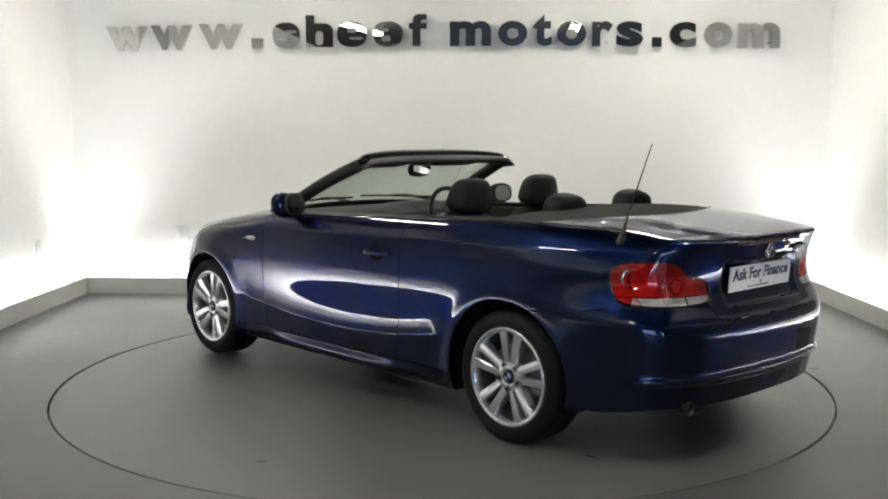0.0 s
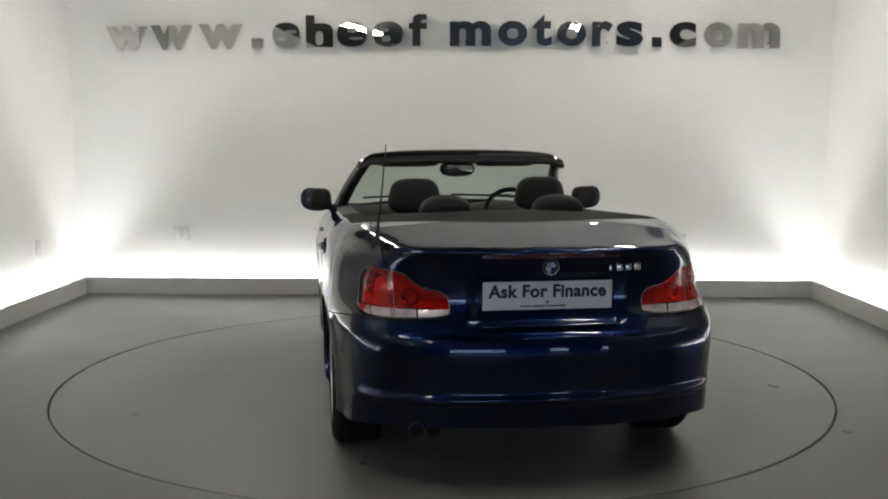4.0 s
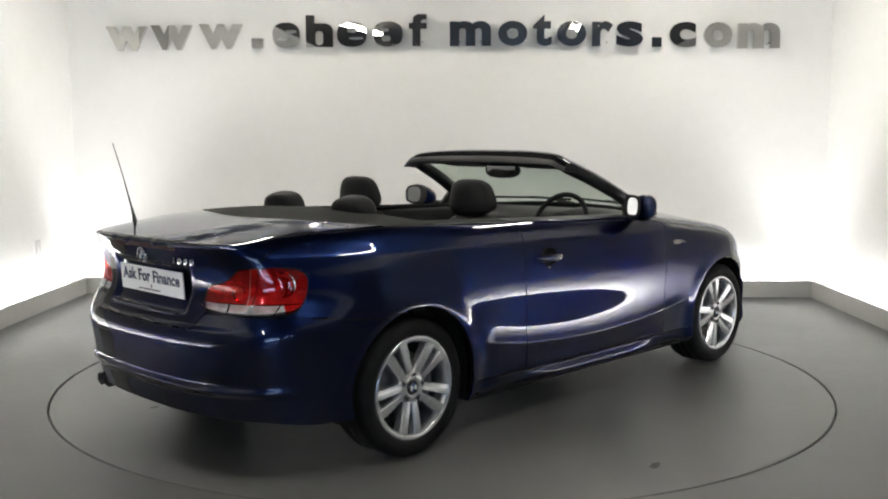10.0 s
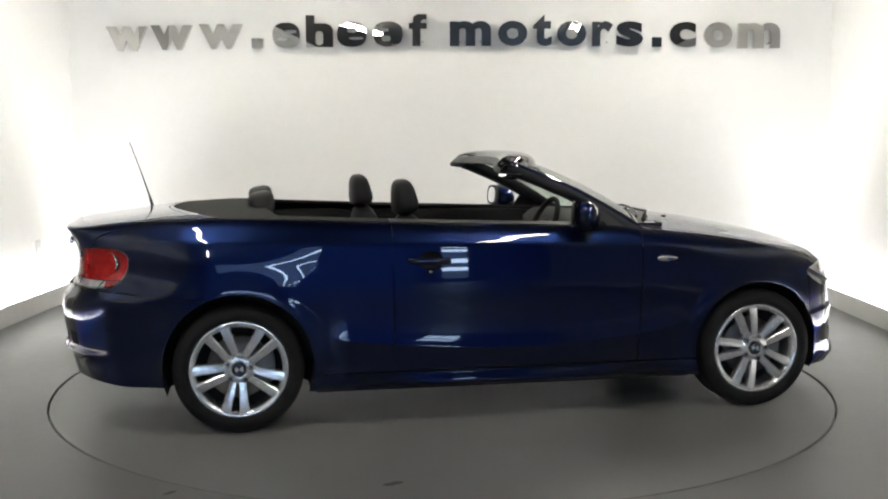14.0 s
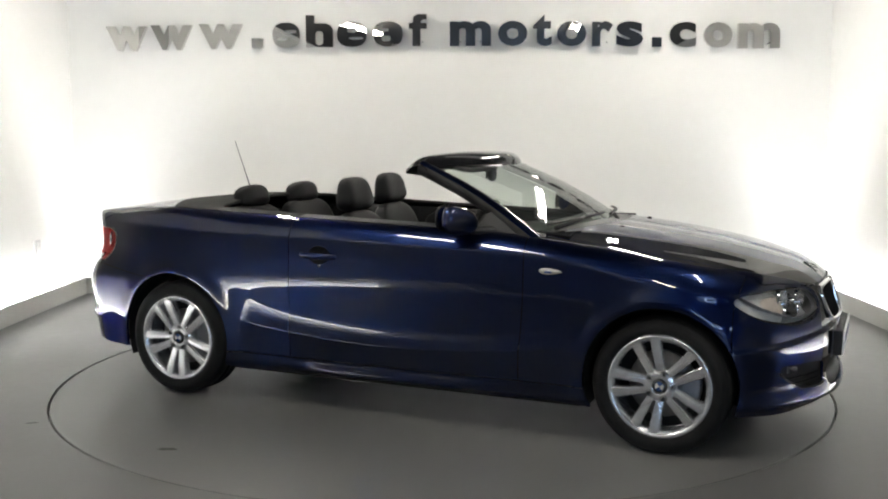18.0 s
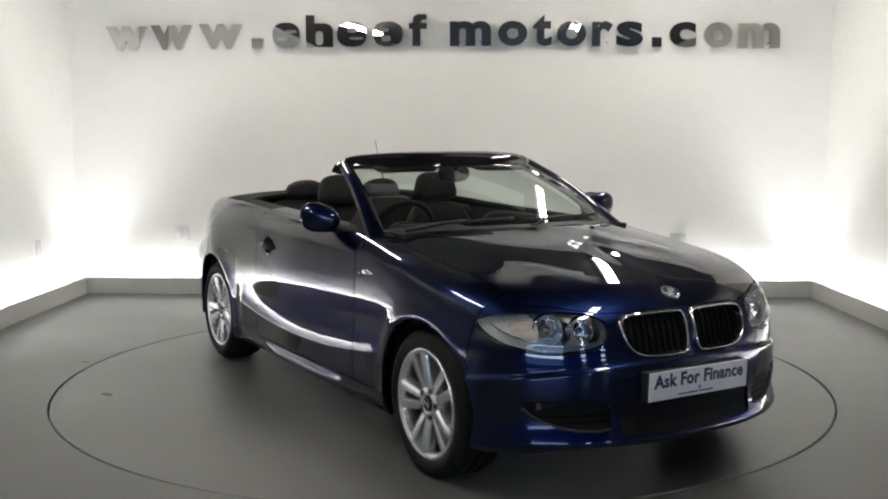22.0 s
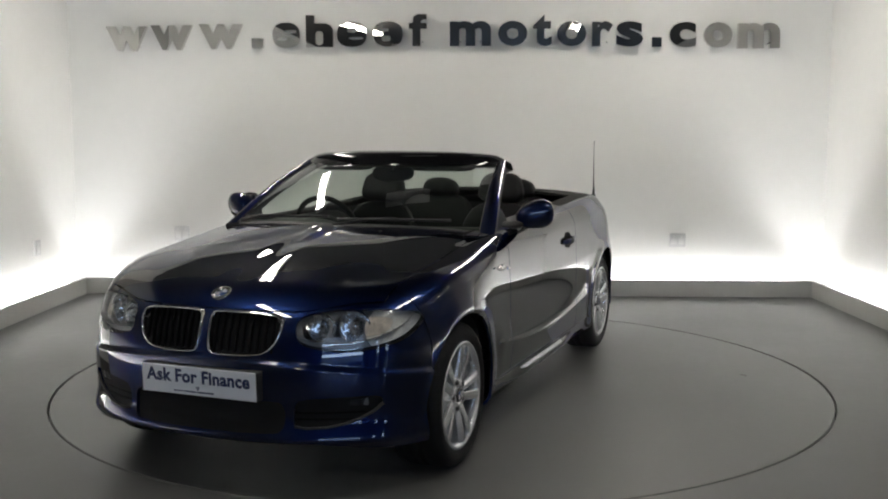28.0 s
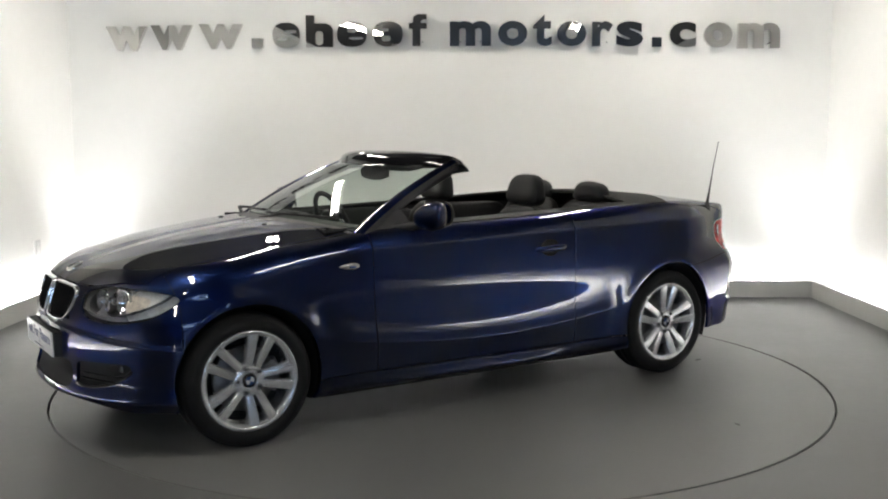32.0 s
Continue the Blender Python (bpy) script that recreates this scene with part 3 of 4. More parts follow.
sill_base = lambda x, y, z: z - 0.172 - 0.02 * step(-0.9, -1.1, x)
bonnet_side = lambda x, y, z: 0.705 - 0.05 * step(1.2, 1.8, x) - np.abs(y)
bonnet_nose = lambda x, y, z: z - 0.728 - 0.03 * step(0.35, 0.62, np.abs(y))
bonnet_back = lambda x, y, z: x - 0.965 + 0.26 * (y / 0.72) ** 2
cowl_back = lambda x, y, z: x - 0.875 + 0.22 * (y / 0.72) ** 2
scoop = lambda x, y, z: 1 - np.hypot((x + 0.405) / 0.061, (z - 0.806) / 0.045)
kidney = outline(rounded([(0.024, 0.580), (0.020, 0.712), (0.05, 0.724), (0.292, 0.720), (0.330, 0.692), (0.312, 0.615), (0.262, 0.566), (0.05, 0.562)], 3, 0.22), lambda x, y, z: (np.abs(y), z + 3 * (x < 1)))
wing_nose = lambda x, y, z: x - 1.635 - 0.25 * np.maximum(z - 0.66, 0)
boot_front = lambda x, y, z: x + 1.69 - 0.20 * (y / 0.7) ** 2
boot_side = lambda x, y, z: np.where(z > 0.93, 0.640, 0.640 - 0.25 * step(0.93, 0.62, z)) - np.abs(y)
boot_base = lambda x, y, z: z - 0.622
rear_bumper_top = lambda x, y, z: z - 0.682 + 0.045 * step(-2.0, -1.50, x)
cover_back = lambda x, y, z: x + 1.67 - 0.25 * (y / 0.7) ** 2
cover_side = lambda x, y, z: 0.742 - 0.02 * step(-1.2, -1.6, x) - np.abs(y)
well = lambda x, y, z: np.minimum(np.minimum(0.655 - np.abs(y), x + 1.22 - 0.1 * (y / 0.7) ** 2), -cowl_back(x, y, z))
trim_edge = lambda x, y, z: 0.742 - np.abs(y)
upper = lambda x, y, z: z - 0.86
nose_low = lambda x, y, z: z - 0.195 - 0.035 * step(0.72, 0.40, np.abs(y))
tail_low = lambda x, y, z: z - 0.228 - 0.024 * step(-1.80, -2.05, x)
head_q = lambda x, y, z: (np.abs(y) + 2.0 - x, z)
tail_q = lambda x, y, z: (np.abs(y) + x + 2.15, z)
headlamp = outline(rounded([(0.425, 0.598), (0.430, 0.706), (0.62, 0.738), (0.92, 0.733), (1.11, 0.713), (1.160, 0.691), (1.09, 0.648), (0.98, 0.609), (0.72, 0.574)]), head_q)
indicator = outline(rounded([(0.74, 0.625), (0.74, 0.705), (0.90, 0.704), (0.97, 0.690), (0.92, 0.640)], 3, 0.2), head_q)
taillamp = outline(rounded([(0.425, 0.682), (0.428, 0.745), (0.452, 0.796), (0.565, 0.812), (0.615, 0.842), (0.652, 0.876), (0.93, 0.880), (1.045, 0.845), (1.035, 0.76), (0.985, 0.682)]), tail_q)
taillamp_low = lambda x, y, z: z - 0.728 + 0.12 * step(0.925, 0.945, np.abs(y) + x + 2.15)
taillamp_split = lambda x, y, z: np.abs(y) - 0.605 - 0.05 * (z - 0.78)
fog_mouth = outline(rounded([(0.378, 0.288), (0.388, 0.400), (0.685, 0.412), (0.690, 0.374), (0.600, 0.312), (0.48, 0.288)], 3, 0.12), lambda x, y, z: (np.abs(y), z))
lower_mouth = outline(rounded([(-0.350, 0.262), (-0.350, 0.392), (0.350, 0.392), (0.350, 0.262)], 3, 0.08), lambda x, y, z: (y, z))
front_half = lambda x, y, z: x - 1.0
SKIN = skin()
INNER = skin(0.016)
DEEP = skin(0.130)
LAMP_BED = skin(0.030)


LAMP_BOWLS = ((0.552, 1.835, 0.672, 0.058), (0.438, 1.893, 0.668, 0.049))     # across, forward, height, radius


def build_body(car):
    lit = [under(headlamp, G)]
    for s in (1, -1):
        panel("front_wing", [over(door_front, G), under(wing_nose, G), over(arch_front), over(sill_top, G), under(bonnet_side, G), *lit,
                             under(lambda x, y, z: np.minimum(well(x, y, z), upper(x, y, z)))], PAINT, car, s)
        panel("door", [under(door_front, G), over(door_back, G), over(sill_top, G), under(scoop), under(lambda x, y, z: np.minimum(trim_edge(x, y, z), upper(x, y, z)))], PAINT, car, s)
        panel("door_top_trim", [under(door_front, G), over(door_back, G), over(trim_edge, 0.001), over(upper), under(well)], BLACK_PLASTIC, car, s, label="black waist trim")
        panel("rear_quarter", [under(door_back, G), over(arch_rear), over(sill_top, G), over(lambda x, y, z: np.maximum(rear_bumper_top(x, y, z), x + 1.40), G), under(lambda x, y, z: np.minimum(cover_side(x, y, z), cover_back(x, y, z))),
                               under(lambda x, y, z: np.minimum(boot_side(x, y, z), -boot_front(x, y, z)), G), under(taillamp, G), lambda x, y, z: x + 2.19 + 0 * y], PAINT, car, s)
        panel("sill", [under(sill_top, G), over(sill_base), over(arch_front), over(arch_rear), lambda x, y, z: 1.3 - x, lambda x, y, z: x + 1.3], PAINT, car, s)
        lamp_body = panel("headlight", [over(headlamp, 0.004), front_half], LAMP_DARK, car, s, -0.124, "clear headlight with two round lamps", grid=DEEP)
        panel("lens", [over(headlamp, 0.001), front_half], CLEAR, lamp_body, s, 0, "clear curved lens").visible_shadow = False
        headlight_details(lamp_body, s)
        for name, split, label in (("tail_light", over(taillamp_split, 0.0008), "red tail light with a clear lower band"), ("boot_light", under(taillamp_split, 0.0008), "red light on the boot lid")):
            edge = [under(front_half), split]
            tl = panel(name, [over(taillamp, 0.002), *edge], TAIL_SILVER, car, s, -0.028, label, grid=LAMP_BED)
            panel("red_lens", [over(taillamp, 0.001), over(taillamp_low, 0.001), *edge], RED_GLASS, tl, s, 0, "red lens").visible_shadow = False
            panel("clear_lens", [over(taillamp, 0.001), under(taillamp_low, 0.001), *edge], CLEAR, tl, s, 0, "clear lower lens").visible_shadow = False
            tail_light_bars(tl, s, name == "boot_light")
    panel("bonnet", [over(bonnet_side, G), over(bonnet_nose, G), over(bonnet_back), *lit], PAINT, car)
    panel("cowl", [over(bonnet_side, G), under(bonnet_back, G), over(cowl_back), lambda x, y, z: z - 0.85], BLACK_PLASTIC, car, label="black cowl panel below the windscreen")
    panel("front_bumper", [over(wing_nose, G), under(lambda x, y, z: np.minimum(bonnet_side(x, y, z), bonnet_nose(x, y, z)), G), over(nose_low), over(arch_front), under(fog_mouth), under(lower_mouth), under(kidney), *lit], PAINT, car)
    panel("boot_lid", [over(boot_side, G), under(boot_front, G), over(boot_base, G), under(taillamp, G)], PAINT, car)
    panel("rear_bumper", [lambda x, y, z: -1.40 - x - G, under(rear_bumper_top, G), over(tail_low), over(arch_rear), under(lambda x, y, z: np.minimum(boot_side(x, y, z), boot_base(x, y, z)), G), under(taillamp, G)], PAINT, car)
    panel("hood_cover", [over(cover_side, 0.002), over(cover_back, 0.002), under(well), under(door_back, G), lambda x, y, z: z - 0.9], VINYL, car, label="dark grey cover over the folded hood")
    panel("inner_shell", [over(arch_front, 0.02), over(arch_rear, 0.02), under(lambda x, y, z: np.minimum(well(x, y, z) + 0.02, z - 0.8)), lambda x, y, z: z - 0.18 - 0.08 * step(-1.3, -1.7, x) - 0.04 * step(1.5, 1.8, x),
                          under(headlamp, -0.004), under(taillamp, -0.004)], SHELL, car, 0, 0, "black inner shell", grid=INNER)


def tail_light_bars(lamp_body, s, inner):
    """The dark seam over the clear band, the webs that part the band, and the reflector bowl behind the red lens."""
    def behind(y, z, d):
        x = -2.25
        while depth(np.array(x), np.array(y), np.array(z)) < d and x < -1.7:
            x += 0.002
        return x
    y0, y1 = (0.44, 0.585) if inner else (0.62, 0.735)
    part("lamp_seam", tube(bmesh.new(), [(behind(y, 0.728, 0.014), s * y, 0.728) for y in np.linspace(y0, y1, 9)], 0.0025, 8), SHELL, lamp_body)
    for y in ((0.515,) if inner else (0.690,)):
        part("lamp_web", tube(bmesh.new(), [(behind(y, z, 0.010), s * y, z) for z in np.linspace(0.690, 0.727, 5)], 0.0032, 8), SHELL, lamp_body)
    y, z, r, turn = (0.540, 0.770, 0.034, 16) if inner else (0.665, 0.805, 0.050, 38)
    m = pose(behind(y, z, 0.026), s * y, z, 0, 0, 180 - s * turn)
    part("lamp_bowl", lathe(bmesh.new(), [(0.003, -0.012), (r * 0.5, -0.008), (r * 0.9, 0.002), (r, 0.008), (r + 0.004, 0.004), (r + 0.004, -0.01)], 32, "x"), LAMP_SILVER, lamp_body, "bright reflector bowl", m=m)


def headlight_details(body, s):
    for y, x, z, r in LAMP_BOWLS:
        m = pose(x - 0.050, s * y, z - 0.006, 0, 3, s * 14)
        part("lamp_bowl", lathe(bmesh.new(), [(0.004, -0.022), (r * 0.40, -0.018), (r * 0.75, -0.004), (r * 0.93, 0.016), (r, 0.028)], 40, "x"), LAMP_SILVER, body, "bright reflector bowl", m=m)
        part("lamp_ring", lathe(bmesh.new(), [(r, 0.028), (r + 0.004, 0.033), (r + 0.009, 0.026), (r + 0.006, -0.02)], 40, "x"), CHROME, body, "chrome lamp ring", m=m)
        part("bulb_shield", lathe(bmesh.new(), [(0.0005, 0.022), (r * 0.20, 0.019), (r * 0.30, 0.008), (r * 0.22, -0.012)], 24, "x"), CHROME, body, m=m)
        for k in range(3):
            a = 2.1 * k + 0.6
            part("bowl_facet", boxed((-0.003, -0.012, -0.006), (0.003, 0.012, 0.006), 0.002), CHROME, body, m=m @ pose(0.004, r * 0.62 * math.cos(a), r * 0.62 * math.sin(a), math.degrees(a) + 90, 0, 0))
    # pale indicator reflector round an amber middle in the outer corner, and the grey bezel round the bowls
    inside = [over(headlamp, 0.006), front_half]
    outer = lambda x, y, z: np.abs(y) - 0.606 - 0.3 * (z - 0.668) ** 2 / 0.06
    panel("indicator_reflector", [*inside, over(outer), under(indicator)], PALE_LENS, body, s, 0, "pale indicator reflector", grid=LAMP_BED)
    panel("indicator", [*inside, over(outer), over(indicator, 0.001)], AMBER, body, s, 0, "pale amber indicator", grid=LAMP_BED)
    holes = [lambda x, y, z, c=c, h=h, r=r: np.hypot(np.abs(y) - c, z - h + 0.006) - r for c, d, h, r in LAMP_BOWLS]
    panel("lamp_bezel", [*inside, under(outer, 0.002), *holes], LAMP_DARK, body, s, 0, "grey bezel round the lamps", grid=LAMP_BED)


def lining(car):
    """Wheel wells, underside and the dark fillings of the openings in the nose."""
    for wx, ra in ((WHEEL_X, 0.352), (-WHEEL_X, 0.362)):
        for s in (1, -1):
            rows = []
            for i in range(33):
                a = math.pi * (-0.12 + 1.24 * i / 32)
                c, q = math.cos(a), math.sin(a)
                rows.append([(wx + ra * c, s * y, max(WHEEL_Z + ra * q, 0.17)) for y in (0.80, 0.72, 0.60)] + [(wx, s * 0.60, WHEEL_Z)])
            bm = bmesh.new()
            sheet(bm, rows)
            part("wheel_arch_liner", bm, SHELL, car, "black wheel arch liner", keep=True)
    bm = bmesh.new()
    box(bm, (-1.90, -0.58, 0.205), (1.84, 0.58, 0.225))
    box(bm, (-0.96, -0.80, 0.165), (0.96, 0.80, 0.20))
    # low black block added in place of the deep shade under the sills
    box(bm, (-0.95, -0.64, 0.125), (0.95, 0.64, 0.166))
    part("underbody", bm, SHELL, car, "black underside", False)
    # radiator mouths
    part("lower_grille_backing", boxed((1.86, -0.40, 0.235), (1.925, 0.40, 0.42)), GRILLE, car, smooth=False)
    for k in range(5):
        z = 0.272 + 0.023 * k
        rows = [[(float(nose_at(y, z)) - 0.035 + dx, y, z + dz) for dx, dz in ((0.012, 0), (0, 0.004), (-0.012, 0), (0, -0.004))] for y in np.linspace(-0.37, 0.37, 13)]
        bm = bmesh.new()
        sheet(bm, rows, closed=True)
        part("grille_bar", bm, GRILLE, car)
    for s in (1, -1):
        rows = [[(float(nose_at(y, 0.39)) - 0.05, s * y, z) for z in (0.24, 0.44)] for y in np.linspace(0.34, 0.72, 10)]
        bm = bmesh.new()
        sheet(bm, rows)
        part("fog_recess", bm, GRILLE, car)
        y, z = 0.580, 0.385
        m = pose(float(nose_at(y, z)) - 0.012, s * (y - 0.015), z, 0, 0, s * 24)
        fog = part("fog_lamp", boxed((-0.03, -0.082, -0.017), (-0.004, 0.082, 0.017), 0.006, 3), LAMP_DARK, car, "flat wide fog lamp", m=m, smooth=False)
        part("fog_reflector", lathe(bmesh.new(), [(0.001, -0.008), (0.010, -0.004), (0.0145, 0.0)], 24, "x"), LAMP_SILVER, fog, m=pose(0.0005, -s * 0.03, 0))
        part("fog_lens", boxed((-0.002, -0.080, -0.016), (0.003, 0.080, 0.016), 0.004, 2), CLEAR, fog, "clear fog lamp cover", smooth=False)
        for k in range(2):
            zz = 0.318 + 0.025 * k
            bm = bmesh.new()
            tube(bm, [(float(nose_at(y, zz)) - 0.018, s * y, zz) for y in np.linspace(0.38, 0.60 + 0.04 * k, 9)], 0.005, 8)
            part("fog_bar", bm, GRILLE, car)
        bm = bmesh.new()
        tube(bm, [(float(nose_at(y, z)) - 0.004, s * y, z) for y, z in ((0.385, 0.292), (0.43, 0.285), (0.50, 0.288), (0.56, 0.300), (0.61, 0.318), (0.655, 0.346), (0.688, 0.378))], 0.006, 10)
        part("fog_lip", bm, BLACK_PLASTIC, car, "black lip under the fog lamp")


def kidneys(car):
    rim = lambda y, z: float(nose_line(z)) - 0.30 * (abs(y) / 0.8) ** 2.5 + 0.013 * min(1, max(0, (0.69 - z) / 0.14))
    ring = rounded([(0.024, 0.580), (0.020, 0.712), (0.05, 0.724), (0.292, 0.720), (0.330, 0.692), (0.312, 0.615), (0.262, 0.566), (0.05, 0.562)], 3, 0.22)
    for s in (1, -1):
        pts = [(rim(y, z) + 0.006, s * y, z) for y, z in ring]
        bm = bmesh.new()
        cy, cz = 0.168, 0.641
        rows = []
        for (y, z) in ring:
            row = []
            for grow, out in ((1.03, -0.010), (1.03, 0.005), (1.01, 0.009), (0.985, 0.008), (0.975, -0.004), (0.975, -0.03)):
                yy, zz = cy + (y - cy) * grow, cz + (z - cz) * (grow if grow < 1 else 1 + (grow - 1) * 1.7)
                row.append((rim(yy, zz) + out, s * yy, zz))
            rows.append(row)
        rows.append(rows[0])
        sheet(bm, rows)
        bmesh.ops.remove_doubles(bm, verts=bm.verts, dist=1e-5)
        g = part("kidney_grille", bm, CHROME, car, "chrome-rimmed kidney grille with black slats")
        back = bmesh.new()
        back.faces.new([back.verts.new((p[0] - 0.05, p[1], p[2])) for p in pts])
        part("grille_backing", back, GRILLE, g)
        for k in range(9):
            y = 0.045 + 0.245 * k / 8
            bm = bmesh.new()
            zs = np.linspace(0.572, 0.710, 8)
            sheet(bm, [[(rim(y, z) - 0.012 + dx, s * (y + dy), z) for dx, dy in ((0.010, 0), (0, 0.004), (-0.02, 0), (0, -0.004))] for z in zs], closed=True)
            part("slat", bm, GRILLE, g)


def roundel(parent, m, r, name="badge"):
    b = part(name, lathe(bmesh.new(), [(0.0005, 0.004), (r * 0.62, 0.004), (r * 0.66, 0.003)], 36, "x"), BADGE_BLUE, parent, "round blue and white badge", m=m)
    part("badge_ring", lathe(bmesh.new(), [(r * 0.66, 0.003), (r * 0.70, 0.006), (r * 0.90, 0.006)], 36, "x"), GLOSS_BLACK, b)
    part("badge_rim", lathe(bmesh.new(), [(r * 0.90, 0.006), (r * 0.95, 0.008), (r, 0.006), (r, -0.006)], 36, "x"), CHROME, b)
    bm = bmesh.new()
    for a0 in (0, math.pi):
        c = bm.verts.new((0.0052, 0, 0))
        arc = [bm.verts.new((0.0052, r * 0.6 * math.cos(a0 + k * math.pi / 16), r * 0.6 * math.sin(a0 + k * math.pi / 16))) for k in range(9)]
        bm.faces.new([c, *arc])
    part("badge_field", bm, BADGE_PALE, b, smooth=False)


def number_plate(car, m):
    """A show plate, its face along local +x."""
    p = part("show_plate", boxed((-0.004, -0.262, -0.057), (0.004, 0.262, 0.057), 0.003), PLATE_WHITE, car, "white show plate with navy lettering", m=m, smooth=False)
    me = lettering("Ask For Finance", 0.072, 0.001, PLATE_BLUE, 0.0026, 1.05)
    xs = [v.co.x for v in me.vertices]
    k = 0.478 / (max(xs) - min(xs))
    for v in me.vertices:
        v.co = Vector((0.0045 + v.co.z, v.co.x * k, v.co.y * 0.98))
    part("plate_lettering", me, PLATE_BLUE, p, "navy words", m=pose(0, 0, -0.005))
    for y, w, z, h in ((-0.035, 0.055, -0.042, 0.006), (0.035, 0.075, -0.042, 0.006), (-0.09, 0.045, -0.042, 0.005), (0.0, 0.016, -0.024, 0.006), (0.0, 0.008, -0.032, 0.006)):
        part("plate_bar", boxed((0.0042, y - w / 2, z - h / 2), (0.0050, y + w / 2, z + h / 2)), PLATE_BLUE, p, smooth=False)


def windscreen(car):
    us = np.linspace(-1, 1, 33)
    base = lambda u: Vector((0.895 - 0.195 * u * u, 0.722 * u, 0.962 - 0.020 * u * u))
    top = lambda u: Vector((0.300 - 0.205 * abs(u) ** 2.2, 0.588 * u, 1.262 - 0.010 * u * u))

    def on(u, v):
        p = base(u) * (1 - v) + top(u) * v
        return p + Vector((0.5, 0, 0.8)) * 0.022 * math.sin(math.pi * v)
    bm = bmesh.new()
    sheet(bm, [[on(u, v) for u in us] for v in np.linspace(-0.03, 1.02, 22)])
    g = part("windscreen", bm, SCREEN_GLASS, car, "clear green-tinted windscreen")
    g.visible_shadow = False
    # black band along the glass edge
    bm = bmesh.new()
    sheet(bm, [[on(u, v) + Vector((-0.006, 0, -0.008)) for u in us] for v in (-0.03, 0.0, 0.055)])
    part("screen_border", bm, BLACK_PLASTIC, car, "black printed border of the windscreen")
    for s in (1, -1):
        rows, inner = [], []
        for v in np.linspace(-0.06, 1.05, 27):
            p, q = on(s * 1.0, v), on(s * 0.90, v)
            across = (p - q).normalized()
            along = (on(s, min(v + 0.02, 1.02)) - on(s, v - 0.02)).normalized()
            out = across.cross(along).normalized()
            out = out if out.x > 0 else -out
            w = 0.036 + 0.016 * (1 - v)
            c = p + across * 0.010
            rows.append([c - across * w * 0.9 + out * 0.004, c - across * w * 0.55 + out * 0.014, c + out * 0.018, c + across * w * 0.55 + out * 0.006])
            inner.append([c + across * w * 0.55 + out * 0.006, c + across * w * 0.75 - out * 0.014, c + across * w * 0.55 - out * 0.040, c + across * w * 0.1 - out * 0.058, c - across * w * 0.75 - out * 0.045, c - across * w * 1.0 - out * 0.012, c - across * w * 0.9 + out * 0.004])
        bm = bmesh.new()
        sheet(bm, rows)
        pillar = part("screen_pillar", bm, PAINT, car, "dark blue windscreen pillar")
        bm = bmesh.new()
        sheet(bm, inner)
        part("pillar_lining", bm, BLACK_PLASTIC, pillar, "black pillar lining")
    outer, lining_rows = [], []
    for u in np.linspace(-1.06, 1.06, 37):
        p = top(max(-1, min(1, u))) + Vector((0, 0.588 * (u - max(-1, min(1, u))), 0))
        k = 1 - 0.52 * u * u
        drop = -0.030 * max(0, abs(u) - 0.93) / 0.13
        at = lambda a, b: p + Vector((a * k, 0, b * (1 - 0.30 * abs(u) ** 4) + drop))
        outer.append([at(0.022, -0.010), at(0.012, 0.014), at(-0.006, 0.034), at(-0.030, 0.048), at(-0.085, 0.060), at(-0.14, 0.064), at(-0.19, 0.054), at(-0.228, 0.030)])
        lining_rows.append([at(-0.228, 0.030), at(-0.272, 0.000), at(-0.266, -0.008), at(-0.21, -0.010), at(-0.12, -0.016), at(-0.03, -0.024), at(0.010, -0.020), at(0.022, -0.010)])
    bm = bmesh.new()
    sheet(bm, outer)
    header = part("screen_header", bm, SCREEN_BAND, car, "glossy black header rail over the windscreen")
    bm = bmesh.new()
    sheet(bm, lining_rows)
    part("header_lining", bm, BLACK_PLASTIC, header, "black header lining and seal")
    for s in (1, -1):
        part("sun_visor", pad((0.15, 0.36, 0.026), 6, 5), DASH, car, "folded charcoal sun visor", m=pose(0.185, s * 0.30, 1.243, 0, 12, 0))
    # mirror in the middle
    part("mirror_stem", tube(bmesh.new(), [(0.27, 0, 1.262), (0.235, 0, 1.245), (0.215, 0, 1.225)], 0.013), BLACK_PLASTIC, car)
    mir = part("interior_mirror", pad((0.04, 0.235, 0.096), 8, 2.5), BLACK_PLASTIC, car, "black interior mirror", m=pose(0.205, 0, 1.205, 0, -3, 14))
    part("mirror_glass", boxed((-0.0235, -0.094, -0.030), (-0.0195, 0.094, 0.030), 0.0015), MIRROR, mir)
    for y0, y1 in ((-0.62, -0.06), (0.0, 0.56)):
        bm = bmesh.new()
        n = 14
        pts = []
        for k in range(n):
            y = y0 + (y1 - y0) * k / (n - 1)
            u = y / 0.722
            pts.append(on(u, 0.055 + 0.03 * k / (n - 1)) + Vector((0.012, 0, 0.018)))
        tube(bm, pts, 0.007, 8)
        w = part("wiper", bm, BLACK_PLASTIC, car, "black wiper blade")
        bm = bmesh.new()
        mid = pts[n // 2]
        tube(bm, [mid + Vector((0, 0, 0.006)), mid + Vector((0.02, -0.14, 0.0)), Vector((0.92 - 0.2 * ((mid.y - 0.30) / 0.72) ** 2, mid.y - 0.30, 0.968))], [0.006, 0.008, 0.012], 8)
        part("wiper_arm", bm, BLACK_PLASTIC, w)


